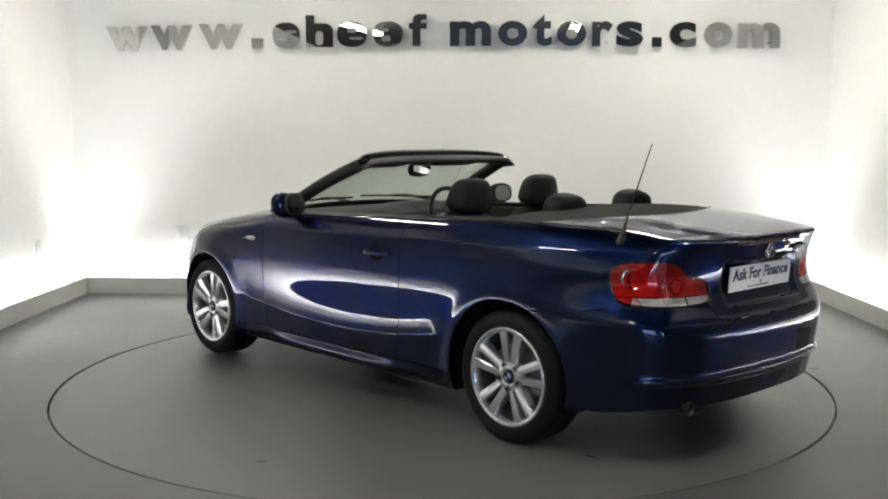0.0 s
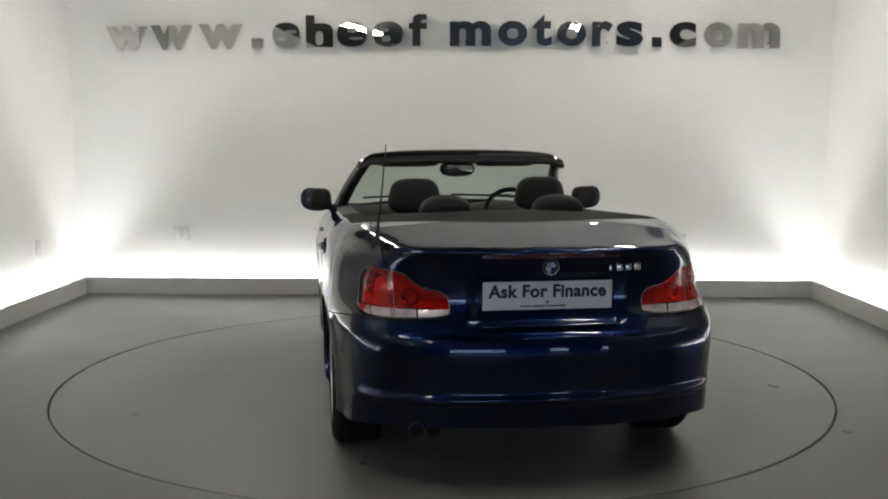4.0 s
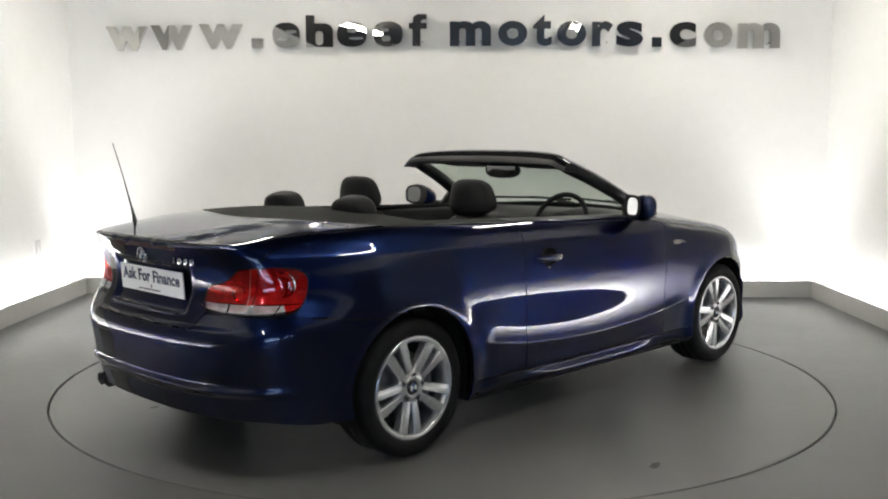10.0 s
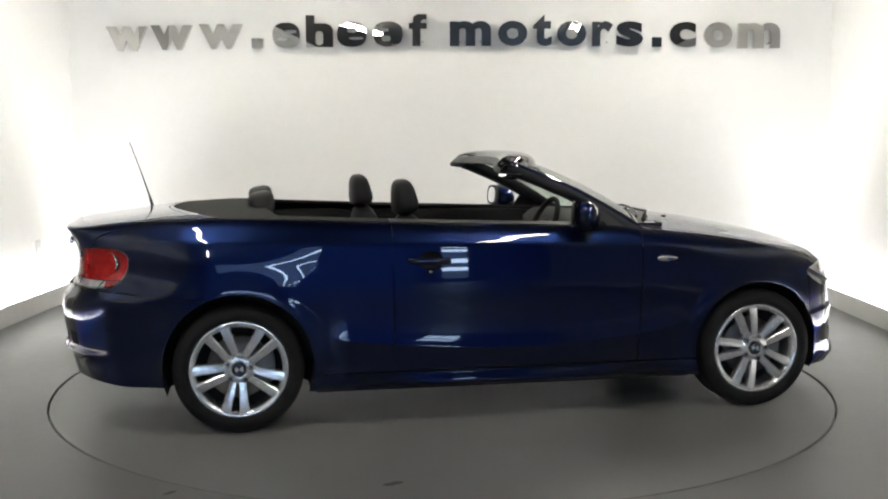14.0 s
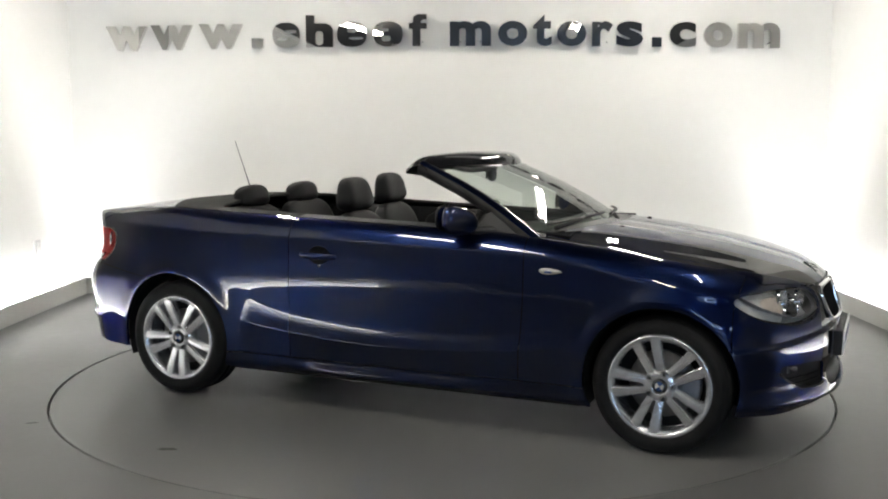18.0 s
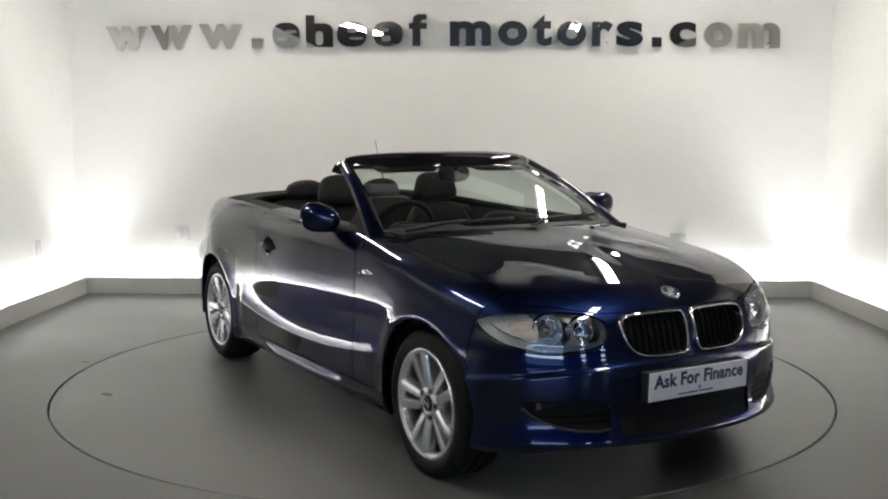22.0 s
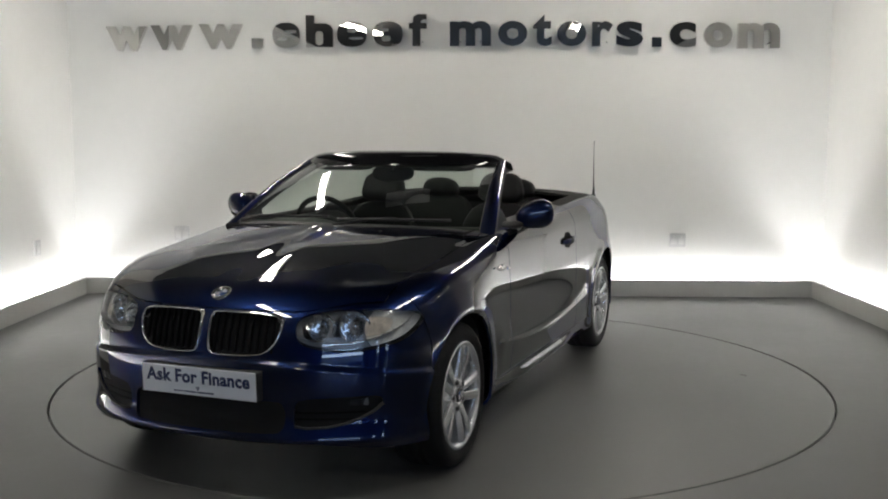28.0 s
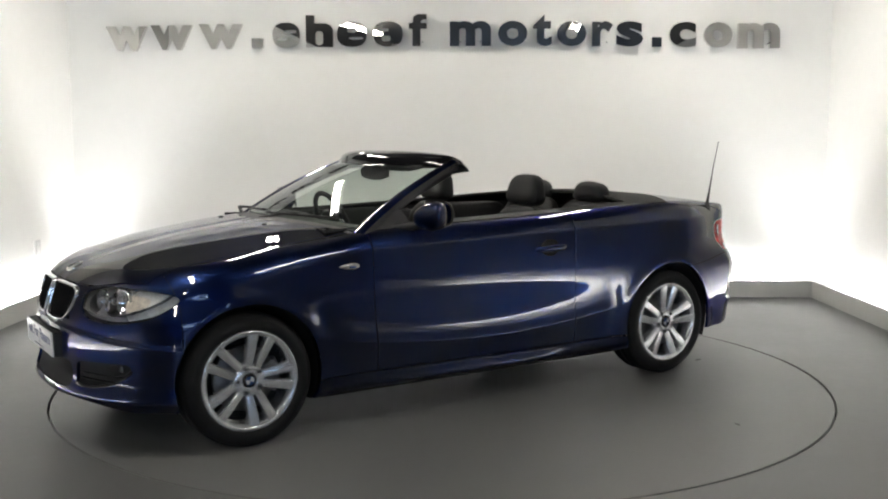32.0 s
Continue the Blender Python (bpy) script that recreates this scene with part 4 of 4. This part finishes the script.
def door_fittings(car):
    for s in (1, -1):
        # handle: a bar over a dark scoop
        x0, x1, z = -0.515, -0.305, 0.806
        y = float(width_at(np.array(-0.41), np.array(z)))
        bm = bmesh.new()
        rows = []
        for k in range(15):
            u = k / 14
            x = x0 + (x1 - x0) * u
            bow = 0.034 * math.sin(math.pi * min(max(u, 0.02), 0.98)) ** 0.45
            h = 0.0140 + 0.004 * math.sin(math.pi * u)
            rows.append([(x, s * (y - 0.004 + bow + 0.007 * math.cos(b * math.pi / 5)), z - 0.006 * u + h * math.sin(b * math.pi / 5)) for b in range(10)])
        sheet(bm, rows, closed=True)
        h = part("door_handle", bm, PAINT, car, "body-coloured door handle")
        bm = bmesh.new()
        n = 28
        rows = []
        for r, d in ((1.0, 0.0015), (0.9, -0.004), (0.55, -0.018), (0.02, -0.022)):
            rows.append([(-0.405 + 0.062 * r * math.cos(2 * math.pi * k / n), s * (float(width_at(np.array(-0.405 + 0.062 * r * math.cos(2 * math.pi * k / n)), np.array(z + 0.046 * r * math.sin(2 * math.pi * k / n)))) + d + 0.004), z + 0.046 * r * math.sin(2 * math.pi * k / n)) for k in range(n)])
        sheet(bm, rows, closed=True)
        part("handle_scoop", bm, SHELL, h, "dark handle recess", keep=True)
        if s < 0:
            yy = float(width_at(np.array(-0.405), np.array(0.752)))
            part("door_lock", lathe(bmesh.new(), [(0.0005, -0.004), (0.007, -0.004), (0.009, 0.002)], 18), CHROME, h, "small round key lock", m=pose(-0.405, -yy, 0.752))
        # side repeater
        n, rows = 28, []
        for r, d in ((1.0, 0.0005), (0.92, 0.006), (0.6, 0.010), (0.02, 0.011)):
            row = []
            for k in range(n):
                a = 2 * math.pi * k / n
                x, zz = 0.822 + 0.056 * r * math.cos(a), 0.790 + 0.015 * r * math.sin(a) * (1 - 0.35 * math.cos(a))
                row.append((x, s * (float(width_at(np.array(x), np.array(zz))) + d), zz))
            rows.append(row)
        bm = bmesh.new()
        sheet(bm, rows, closed=True)
        rep = part("side_repeater", bm, WHITE_LENS, car, "clear side repeater")
        part("repeater_badge", boxed((0.805, s * 0.871 - 0.003, 0.786), (0.840, s * 0.871 + 0.003, 0.795), 0.002), BADGE_BLUE, rep)
        # mirror
        def shell(x, y, z):
            fy = (y + 0.09) / 0.18
            return (x * (1 - 0.25 * fy) + 0.012 * (y / 0.09) ** 2, y, z * (0.80 + 0.24 * fy) - 0.020 * max(0.0, 1 - fy) ** 1.5 + 0.004 * fy)
        mm = pose(0.375, s * 0.868, 1.016, 0, 4, 12 if s > 0 else -24) @ Matrix.Diagonal((1, s, 1, 1))
        bm = pad((0.140, 0.195, 0.155), 12, 2.4, shell)
        bm.transform(mm)
        mir = part("door_mirror", bm, PAINT, car, "dark blue door mirror")
        n = 36
        bm = bmesh.new()
        ringpts = [(-0.045, 0.074 * math.copysign(abs(math.cos(2 * math.pi * k / n)) ** 0.7, math.cos(2 * math.pi * k / n)) + 0.002, 0.057 * math.copysign(abs(math.sin(2 * math.pi * k / n)) ** 0.7, math.sin(2 * math.pi * k / n)) + 0.002) for k in range(n)]
        # glass shrunk and set outboard; the wide black rim stands in for dark reflection
        face = [Vector((-0.0690, p[1] * 0.70 + 0.014, p[2] * 0.88)) for p in ringpts]
        bm.faces.new([bm.verts.new(mm @ p) for p in face])
        part("mirror_glass", bm, MIRROR, mir, "mirror glass")
        bm = bmesh.new()
        sheet(bm, [[mm @ Vector((p[0] - 0.015, p[1] * 1.10, p[2] * 1.12)) for p in ringpts], [mm @ Vector((-0.070, p[1] * 1.09, p[2] * 1.10)) for p in ringpts], [mm @ Vector((-0.0695, p.y, p.z)) for p in face]], closed=True)
        part("mirror_rim", bm, BLACK_PLASTIC, mir, "black mirror rim, widened inboard for the glass's dark reflection")
        bm = bmesh.new()
        sheet(bm, [[Vector(p) + Vector((0.035 * math.cos(2 * math.pi * k / 12) * w, 0, 0.018 * math.sin(2 * math.pi * k / 12) * w)) for k in range(12)] for p, w in (((0.475, s * 0.735, 0.950), 1.6), ((0.445, s * 0.765, 0.956), 1.35), ((0.415, s * 0.80, 0.964), 1.2), ((0.39, s * 0.84, 0.978), 1.15))], closed=True)
        part("mirror_foot", bm, BLACK_PLASTIC, mir, "black mirror foot")
        # black corner piece ahead of the door glass
        bm = bmesh.new()
        prof = [(0.40, 0.945), (0.70, 0.935), (0.60, 1.01), (0.50, 1.055), (0.46, 1.035)]
        a = [bm.verts.new((x, s * (0.745 - (z - 0.94) * 0.30), z)) for x, z in prof]
        b = [bm.verts.new((x, s * (0.722 - (z - 0.94) * 0.30), z)) for x, z in prof]
        bm.faces.new(a)
        bm.faces.new(b[::-1])
        for k in range(len(prof)):
            bm.faces.new((a[k], b[k], b[(k + 1) % len(prof)], a[(k + 1) % len(prof)]))
        part("mirror_corner", bm, BLACK_PLASTIC, car, "black corner piece", False)


def tail_fittings(car):
    m = pose(-2.170, 0, 0.898, 0, 0, 180)
    roundel(car, m @ pose(0, 0, 0, 0, 4, 0), 0.034, "boot_badge")
    number_plate(car, pose(-2.128, 0, 0.780, 0, 4, 180))
    for k, w in enumerate((0.010, 0.026, 0.026, 0.026)):
        y = -0.245 - 0.038 * k
        part("chrome_figure", boxed((-2.172 + 0.20 * (abs(y) / 0.8) ** 2.8, y - w / 2, 0.876), (-2.158 + 0.20 * (abs(y) / 0.8) ** 2.8, y + w / 2, 0.903), 0.003), CHROME, car, "plain chrome bar")
    rows = [[(float(tail_at(y, 0.944)) - 0.004, y, z) for z in (0.934, 0.938, 0.948, 0.952)] for y in np.linspace(-0.27, 0.27, 15)]
    bm = bmesh.new()
    sheet(bm, rows)
    part("high_brake_light", bm, RED_DARK, car, "dark red strip brake light")
    # plate lamps' grip
    rows = [[(float(tail_at(y, 0.66)) + 0.001 + dx, y, 0.668 + dz) for dx, dz in ((0.004, 0.008), (-0.016, 0.004), (-0.018, -0.004), (0.004, -0.008))] for y in np.linspace(-0.27, 0.27, 17)]
    bm = bmesh.new()
    sheet(bm, rows, closed=True)
    part("boot_grip", bm, PAINT, car, "grip strip under the plate")
    for y in (0.455, 0.522):
        bm = bmesh.new()
        lathe(bm, [(0.024, 0.10), (0.0295, 0.02), (0.030, 0.0), (0.0295, -0.003), (0.027, 0.0), (0.026, 0.06), (0.001, 0.07)], 32, "x")
        part("exhaust_pipe", bm, LAMP_EXH, car, "dark steel exhaust pipe", m=pose(-2.120, y, 0.250, 0, -4, 0))
    # aerial
    base = Vector((-1.835, 0.655, 0.962))
    bm = bmesh.new()
    tube(bm, [base + Vector((0, 0, -0.02)), base + Vector((-0.004, 0, 0.0)), base + Vector((-0.012, -0.003, 0.035)), base + Vector((-0.026, -0.006, 0.09))], [0.026, 0.021, 0.010, 0.006], 14)
    aer = part("aerial", bm, BLACK_PLASTIC, car, "thin black whip aerial")
    bm = bmesh.new()
    tube(bm, [base + Vector((-0.026, -0.006, 0.088)), base + Vector((-0.075, -0.02, 0.25)), Vector((-1.960, 0.625, 1.362)), Vector((-1.963, 0.624, 1.372))], [0.005, 0.0030, 0.0022, 0.003], 8)
    part("aerial_rod", bm, BLACK_PLASTIC, aer)


def skin_top(x, y=0.0):
    """The height of the body's skin over a place in plan."""
    z = 1.2
    while depth(np.array(x), np.array(y), np.array(z)) < 0 and z > 0.3:
        z -= 0.001
    return z


def nose_fittings(car):
    roundel(car, pose(1.885, 0, skin_top(1.885) + 0.001, 0, -66, 0), 0.041, "bonnet_badge")
    number_plate(car, pose(2.060, 0, 0.452, 0, 2, 0))
    part("plate_holder", boxed((1.99, -0.265, 0.394), (2.0545, 0.265, 0.508), 0.004), BLACK_PLASTIC, car, "black plate holder", False)
    for s in (1, -1):
        m = pose(1.02, s * 0.30, float(top_at(np.array(1.02), np.array(0.30))) + 0.001)
        part("washer_jet", pad((0.028, 0.022, 0.014), 4, 2.6), BLACK_PLASTIC, car, m=m)


# ---------------------------------------------------------------- cabin
def seat(car, x, y):
    part("front_seat", pad((0.50, 0.50, 0.20), 10, 3.6, lambda a, b, c: (a, b, c + 0.02 * (abs(b) / 0.25) ** 3)), LEATHER, car, "black leather front seat", m=pose(x + 0.28, y, 0.50, 0, -6, 0))
    bm = pad((0.15, 0.50, 0.55), 12, 3.4, lambda a, b, c: (a + 0.035 * (abs(b) / 0.25) ** 2.5 - 0.02 * math.cos(c * 5), b * (1 - 0.18 * max(c, 0) / 0.3), c))
    bm.transform(pose(x - 0.035, y, 0.732, 0, -14, 0))
    back = part("seat_back", bm, LEATHER, car, "black leather seat back")
    bm = pad((0.118, 0.275, 0.185), 10, 3.4, lambda a, b, c: (a * (1 - 0.22 * c / 0.09) + 0.02 * (abs(b) / 0.14) ** 2, b * (1 - 0.14 * c / 0.09), c))
    bm.transform(pose(x - 0.115, y, 1.090, 0, -8, 0))
    part("headrest", bm, LEATHER, back, "black padded headrest")
    for e in (-0.06, 0.06):
        part("headrest_post", tube(bmesh.new(), [(x - 0.095, y + e, 0.98), (x - 0.115, y + e, 1.05)], 0.006, 8), CHROME, back, "chrome headrest post")
        part("post_collar", lathe(bmesh.new(), [(0.001, 0.012), (0.010, 0.012), (0.013, 0.0), (0.013, -0.02)], 14, "z"), CHROME, back, m=pose(x - 0.100, y + e, 0.990))


def cabin(car):
    bm = bmesh.new()
    ys = (-0.66, -0.655, -0.64, 0.64, 0.655, 0.66)
    zs = (0.955, 0.70, 0.30, 0.30, 0.70, 0.955)
    rows = [[(x, y * (1 - 0.0), z) for y, z in zip(ys, zs)] for x in (-1.30, -0.6, 0.1, 0.86)]
    sheet(bm, rows)
    for end in (rows[0], rows[-1]):
        bm.faces.new([bm.verts.new(p) for p in end])
    part("cabin_tub", bm, CARPET, car, "black carpeted cabin floor and sides", False)
    for s in (1, -1):
        bm = pad((1.15, 0.07, 0.42), 8, 5, None)
        bm.transform(pose(0.05, s * 0.665, 0.74))
        card = part("door_card", bm, LEATHER, car, "black inner door panel")
        part("arm_rest", pad((0.42, 0.09, 0.06), 6, 4), LEATHER, card, m=pose(-0.05, s * 0.61, 0.72))
        bm = pad((0.62, 0.08, 0.40), 8, 5)
        bm.transform(pose(-0.92, s * 0.665, 0.76))
        part("rear_side_panel", bm, LEATHER, car, "black rear side panel")
    seat(car, -0.36, -0.365)
    seat(car, -0.515, 0.36)
    part("rear_bench", pad((0.48, 1.14, 0.20), 10, 4), LEATHER, car, "black leather rear bench", m=pose(-0.93, 0, 0.52, 0, -8, 0))
    for s in (1, -1):
        bm = pad((0.15, 0.52, 0.52), 10, 3.6, lambda a, b, c: (a + 0.03 * (abs(b) / 0.26) ** 2.5, b, c))
        bm.transform(pose(-1.16, s * 0.29, 0.755, 0, -14, 0))
        back = part("rear_seat_back", bm, LEATHER, car, "black leather rear seat back")
        bm = pad((0.135, 0.255, 0.125), 10, 3.2, lambda a, b, c: (a, b * (1 - 0.10 * c / 0.06), c - 0.015 * (abs(b) / 0.14) ** 2))
        bm.transform(pose(-1.205, s * 0.275, 1.060, 0, -10, 0))
        part("headrest", bm, LEATHER, back, "black rear headrest")
    # dashboard
    rows = []
    for k in range(25):
        y = -0.70 + 1.40 * k / 24
        hump = 0.030 * math.exp(-((y + 0.37) / 0.17) ** 4)
        f = 0.195 * (y / 0.72) ** 2
        rows.append([(0.90 - f, y, 0.945), (0.78 - f * 0.8, y, 0.955 + hump * 0.4), (0.62 - f * 0.5, y, 0.952 + hump), (0.50, y, 0.935 + hump), (0.455, y, 0.90 + hump * 0.5), (0.47, y, 0.80), (0.52, y, 0.62), (0.62, y, 0.45)])
    bm = bmesh.new()
    sheet(bm, rows)
    dash = part("dashboard", bm, DASH, car, "charcoal dashboard with a hooded instrument pod")
    for y in (-0.62, -0.10, 0.02, 0.62):
        part("air_vent", lathe(bmesh.new(), [(0.001, 0.012), (0.030, 0.010), (0.036, 0.0), (0.040, -0.006), (0.042, 0.01)], 24, "x"), GLOSS_BLACK, dash, "round air vent", m=pose(0.462, y, 0.855))
    part("radio_panel", boxed((0.44, -0.09, 0.66), (0.475, 0.09, 0.80), 0.006), GLOSS_BLACK, dash, "black radio panel")
    part("centre_console", pad((0.95, 0.20, 0.28), 8, 5), DASH, car, "charcoal centre console", m=pose(0.05, 0, 0.48))
    part("gear_lever", tube(bmesh.new(), [(0.22, 0, 0.60), (0.20, 0, 0.72), (0.195, 0, 0.76)], [0.03, 0.012, 0.022], 14), LEATHER, car, "black gear lever")
    # steering wheel, on the right
    m = pose(0.285, -0.37, 0.900, 0, -66, 0)
    n = 56
    bm = bmesh.new()
    rows = []
    for k in range(n + 1):
        a = 2 * math.pi * k / n
        rows.append([((0.183 + 0.015 * math.cos(b)) * math.cos(a), (0.183 + 0.015 * math.cos(b)) * math.sin(a), 0.015 * math.sin(b)) for b in [2 * math.pi * j / 12 for j in range(12)]])
    sheet(bm, rows, closed=True)
    bmesh.ops.remove_doubles(bm, verts=bm.verts, dist=1e-5)
    wheel = part("steering_wheel", bm, LEATHER, car, "black leather three-spoke steering wheel", m=m)
    part("airbag_cover", pad((0.15, 0.17, 0.06), 8, 2.8), DASH, wheel, m=pose(0, 0, -0.01))
    for a in (90, 270, 180):
        c, q = math.cos(radians(a)), math.sin(radians(a))
        part("wheel_spoke", tube(bmesh.new(), [(0.06 * c, 0.06 * q, -0.01), (0.175 * c, 0.175 * q, 0.0)], [0.022, 0.014], 10), ALLOY, wheel)
    part("steering_column", tube(bmesh.new(), [(0.30, -0.37, 0.895), (0.50, -0.37, 0.80)], 0.045, 16), DASH, car)


# ---------------------------------------------------------------- wheels
def wheel_meshes():
    R = 0.234
    kit = {}
    bm = bmesh.new()
    lathe(bm, [(R - 0.022, 0.150), (R - 0.026, 0.03), (R - 0.030, 0.0), (R - 0.018, -0.012), (R - 0.008, -0.017), (R + 0.001, -0.013), (R + 0.002, -0.002), (R, 0.150)], 88)
    lathe(bm, [(0.031, 0.006), (0.034, 0.0), (0.045, 0.0), (0.070, 0.004), (0.078, 0.012), (0.080, 0.06)], 48)
    kit["wheel"] = mesh_of(bm, ALLOY)
    for e in (-1, 1):
        rows = []
        for i in range(11):
            u = i / 10
            r = 0.058 + u * (R - 0.014 - 0.058)
            off = e * (0.0212 + 0.0268 * u)
            hw = 0.0180 + 0.0070 * u
            dish = 0.005 - 0.016 * math.sin(u * math.pi * 0.5)
            rows.append([(off + w * hw, dish + d, r) for w, d in ((-1.0, 0.045), (-1.0, 0.007 - 0.004 * e), (-0.80, 0.001 - 0.002 * e), (0.0, 0.0), (0.80, 0.001 + 0.002 * e), (1.0, 0.007 + 0.004 * e), (1.0, 0.045))])
        bm = bmesh.new()
        sheet(bm, rows)
        kit["spoke", e] = mesh_of(bm, ALLOY, False)
    bm = bmesh.new()
    lathe(bm, [(R - 0.002, -0.006), (R + 0.006, -0.016), (R + 0.026, -0.022), (0.278, -0.019), (0.280, -0.0175), (0.296, -0.010), (0.306, 0.002), (0.3105, 0.014), (0.312, 0.03), (0.312, 0.070), (0.306, 0.072), (0.306, 0.078), (0.312, 0.080), (0.312, 0.118), (0.306, 0.120), (0.306, 0.126), (0.312, 0.128), (0.312, 0.165), (0.300, 0.20), (R, 0.20)], 112)
    kit["tyre"] = mesh_of(bm, RUBBER)
    kit["brake_disc"] = mesh_of(lathe(bmesh.new(), [(0.07, 0.066), (0.150, 0.064), (0.152, 0.068), (0.152, 0.084), (0.07, 0.086)], 64), DISC)
    bm = bmesh.new()
    sheet(bm, [[(r * math.cos(a), d, r * math.sin(a)) for r, d in ((0.09, 0.054), (0.160, 0.054), (0.172, 0.062), (0.172, 0.10), (0.09, 0.10))] for a in [-0.5 + 0.09 * i for i in range(12)]])
    kit["brake_caliper"] = mesh_of(bm, LAMP_DARK)
    kit["wheel_back"] = mesh_of(lathe(bmesh.new(), [(0.001, 0.118), (R - 0.025, 0.118)], 48), SHELL)
    kit["hub_badge"] = mesh_of(lathe(bmesh.new(), [(0.0005, -0.0045), (0.021, -0.004), (0.0212, -0.002)], 32), BADGE_BLUE)
    bm = bmesh.new()
    for a0 in (0, math.pi):
        c = bm.verts.new((0, -0.0052, 0))
        bm.faces.new([c, *[bm.verts.new((0.0195 * math.cos(a0 + k * math.pi / 16), -0.0050, 0.0195 * math.sin(a0 + k * math.pi / 16))) for k in range(9)]])
    kit["badge_field"] = mesh_of(bm, BADGE_PALE, False)
    kit["badge_ring"] = mesh_of(lathe(bmesh.new(), [(0.0213, -0.0030), (0.0225, -0.0055), (0.030, -0.004), (0.032, 0.004)], 36), GLOSS_BLACK)
    kit["wheel_bolt"] = mesh_of(lathe(bmesh.new(), [(0.0005, 0.000), (0.0075, 0.000), (0.0085, 0.010), (0.0125, 0.010), (0.0130, 0.0), (0.0150, -0.0005), (0.0150, 0.012)], 18), GLOSS_BLACK)
    return kit


def wheel_parts(car, kit, x, y, s, turn):
    """An alloy wheel whose outer face looks along s * y."""
    wheel = part("wheel", kit["wheel"], None, car, "silver alloy wheel with five pairs of spokes", m=pose(x, y, WHEEL_Z, 0, 0, 0 if s < 0 else 180) @ pose(0, 0, 0, 0, turn, 0))
    for name, label in (("tyre", "black road tyre"), ("brake_disc", "worn brake disc"), ("wheel_back", ""), ("hub_badge", "blue hub badge"), ("badge_field", "pale badge field"), ("badge_ring", "")):
        part(name, kit[name], None, wheel, label)
    part("brake_caliper", kit["brake_caliper"], None, wheel, "grey brake caliper", m=pose(0, 0, 0, 0, -turn, 0))
    for k in range(5):
        for e in (-1, 1):
            part("spoke", kit["spoke", e], None, wheel, m=pose(0, 0, 0, 0, 72 * k, 0))
        a = radians(72 * k + 36 + 90)
        part("wheel_bolt", kit["wheel_bolt"], None, wheel, m=Matrix.Translation((0.056 * math.cos(a), 0, 0.056 * math.sin(a))))


# ---------------------------------------------------------------- build
LETTERS = [("w", -2.976, -2.611, ""), ("w", -2.576, -2.207, ""), ("w", -2.146, -1.758, ""), ("", -1.678, -1.577, "D"),
           ("", -1.492, -1.251, "S"), ("", -1.196, -0.956, "T"), ("", -0.921, -0.661, "E"), ("", -0.602, -0.343, "A"), ("", -0.288, -0.134, "F"),
           ("m", 0.069, 0.430, ""), ("o", 0.490, 0.746, ""), ("t", 0.796, 0.958, ""), ("o", 1.002, 1.258, ""), ("r", 1.307, 1.488, ""), ("s", 1.518, 1.747, ""),
           ("", 1.826, 1.909, "D"), ("c", 1.977, 2.206, ""), ("o", 2.274, 2.517, ""), ("m", 2.566, 2.925, "")]
build_room()
wall_letters()
wall_plate(BACK @ pose(-2.375, 0, 0.540), 0.14, 0.136, True)
wall_plate(BACK @ pose(2.110, 0, 0.492), 0.14, 0.122, True)
wall_plate(pose(-3.372, 2.43, 0.495, 0, 0, 90 - 1.2), 0.12, 0.13, False)
for x, y, turn, length in ((-1.55, 1.55, 0, 1.8), (1.62, 1.55, 0, 1.8), (-1.45, -6.2, 0, 1.5), (1.44, -2.50, 0, 1.5), (-1.55, -2.3, 12, 1.5)):
    ceiling_light(x, y, turn, length)
disc = turntable()
for x, y, r, a in ((-0.55, -1.83, 0.045, 20), (-1.44, -1.77, 0.03, 40), (-1.58, 0.57, 0.03, 10), (-0.64, 1.68, 0.022, 70)):
    bm = bmesh.new()
    prof = [(r * math.cos(2 * math.pi * k / 18) * (1 + 0.25 * math.sin(3 * k)), 0.45 * r * math.sin(2 * math.pi * k / 18) * (1 + 0.3 * math.cos(2 * k)), 0.0012) for k in range(18)]
    bm.faces.new([bm.verts.new(p) for p in prof])
    part("scuff_mark", bm, SCUFF, disc, "dark rubber scuff", False, pose(x, y, 0.0, 0, 0, a))
car = empty("car", "dark blue two-door convertible with its hood folded, on the turntable", "car")
build_body(car)
lining(car)
kidneys(car)
windscreen(car)
door_fittings(car)
tail_fittings(car)
nose_fittings(car)
cabin(car)
KIT = wheel_meshes()
for x, s, turn in ((WHEEL_X, 1, 18), (WHEEL_X, -1, 54), (-WHEEL_X, 1, 5), (-WHEEL_X, -1, 42)):
    wheel_parts(car, KIT, x, s * 0.816, s, turn)


def motions():
    rows, rows_table = [], []
    for k in range(65):
        t = k * 0.5
        a = 132.90 - 8.733 * t
        c, s = math.cos(radians(a)), math.sin(radians(a))
        rows.append((t, pose(c * 0.163 + s * 0.146, s * 0.163 - c * 0.146, 0, 0, 0, a)))
        rows_table.append((t, pose(0, TABLE_Y, 0, 0, 0, a)))
    walk(car, rows)
    walk(disc, rows_table)


motions()
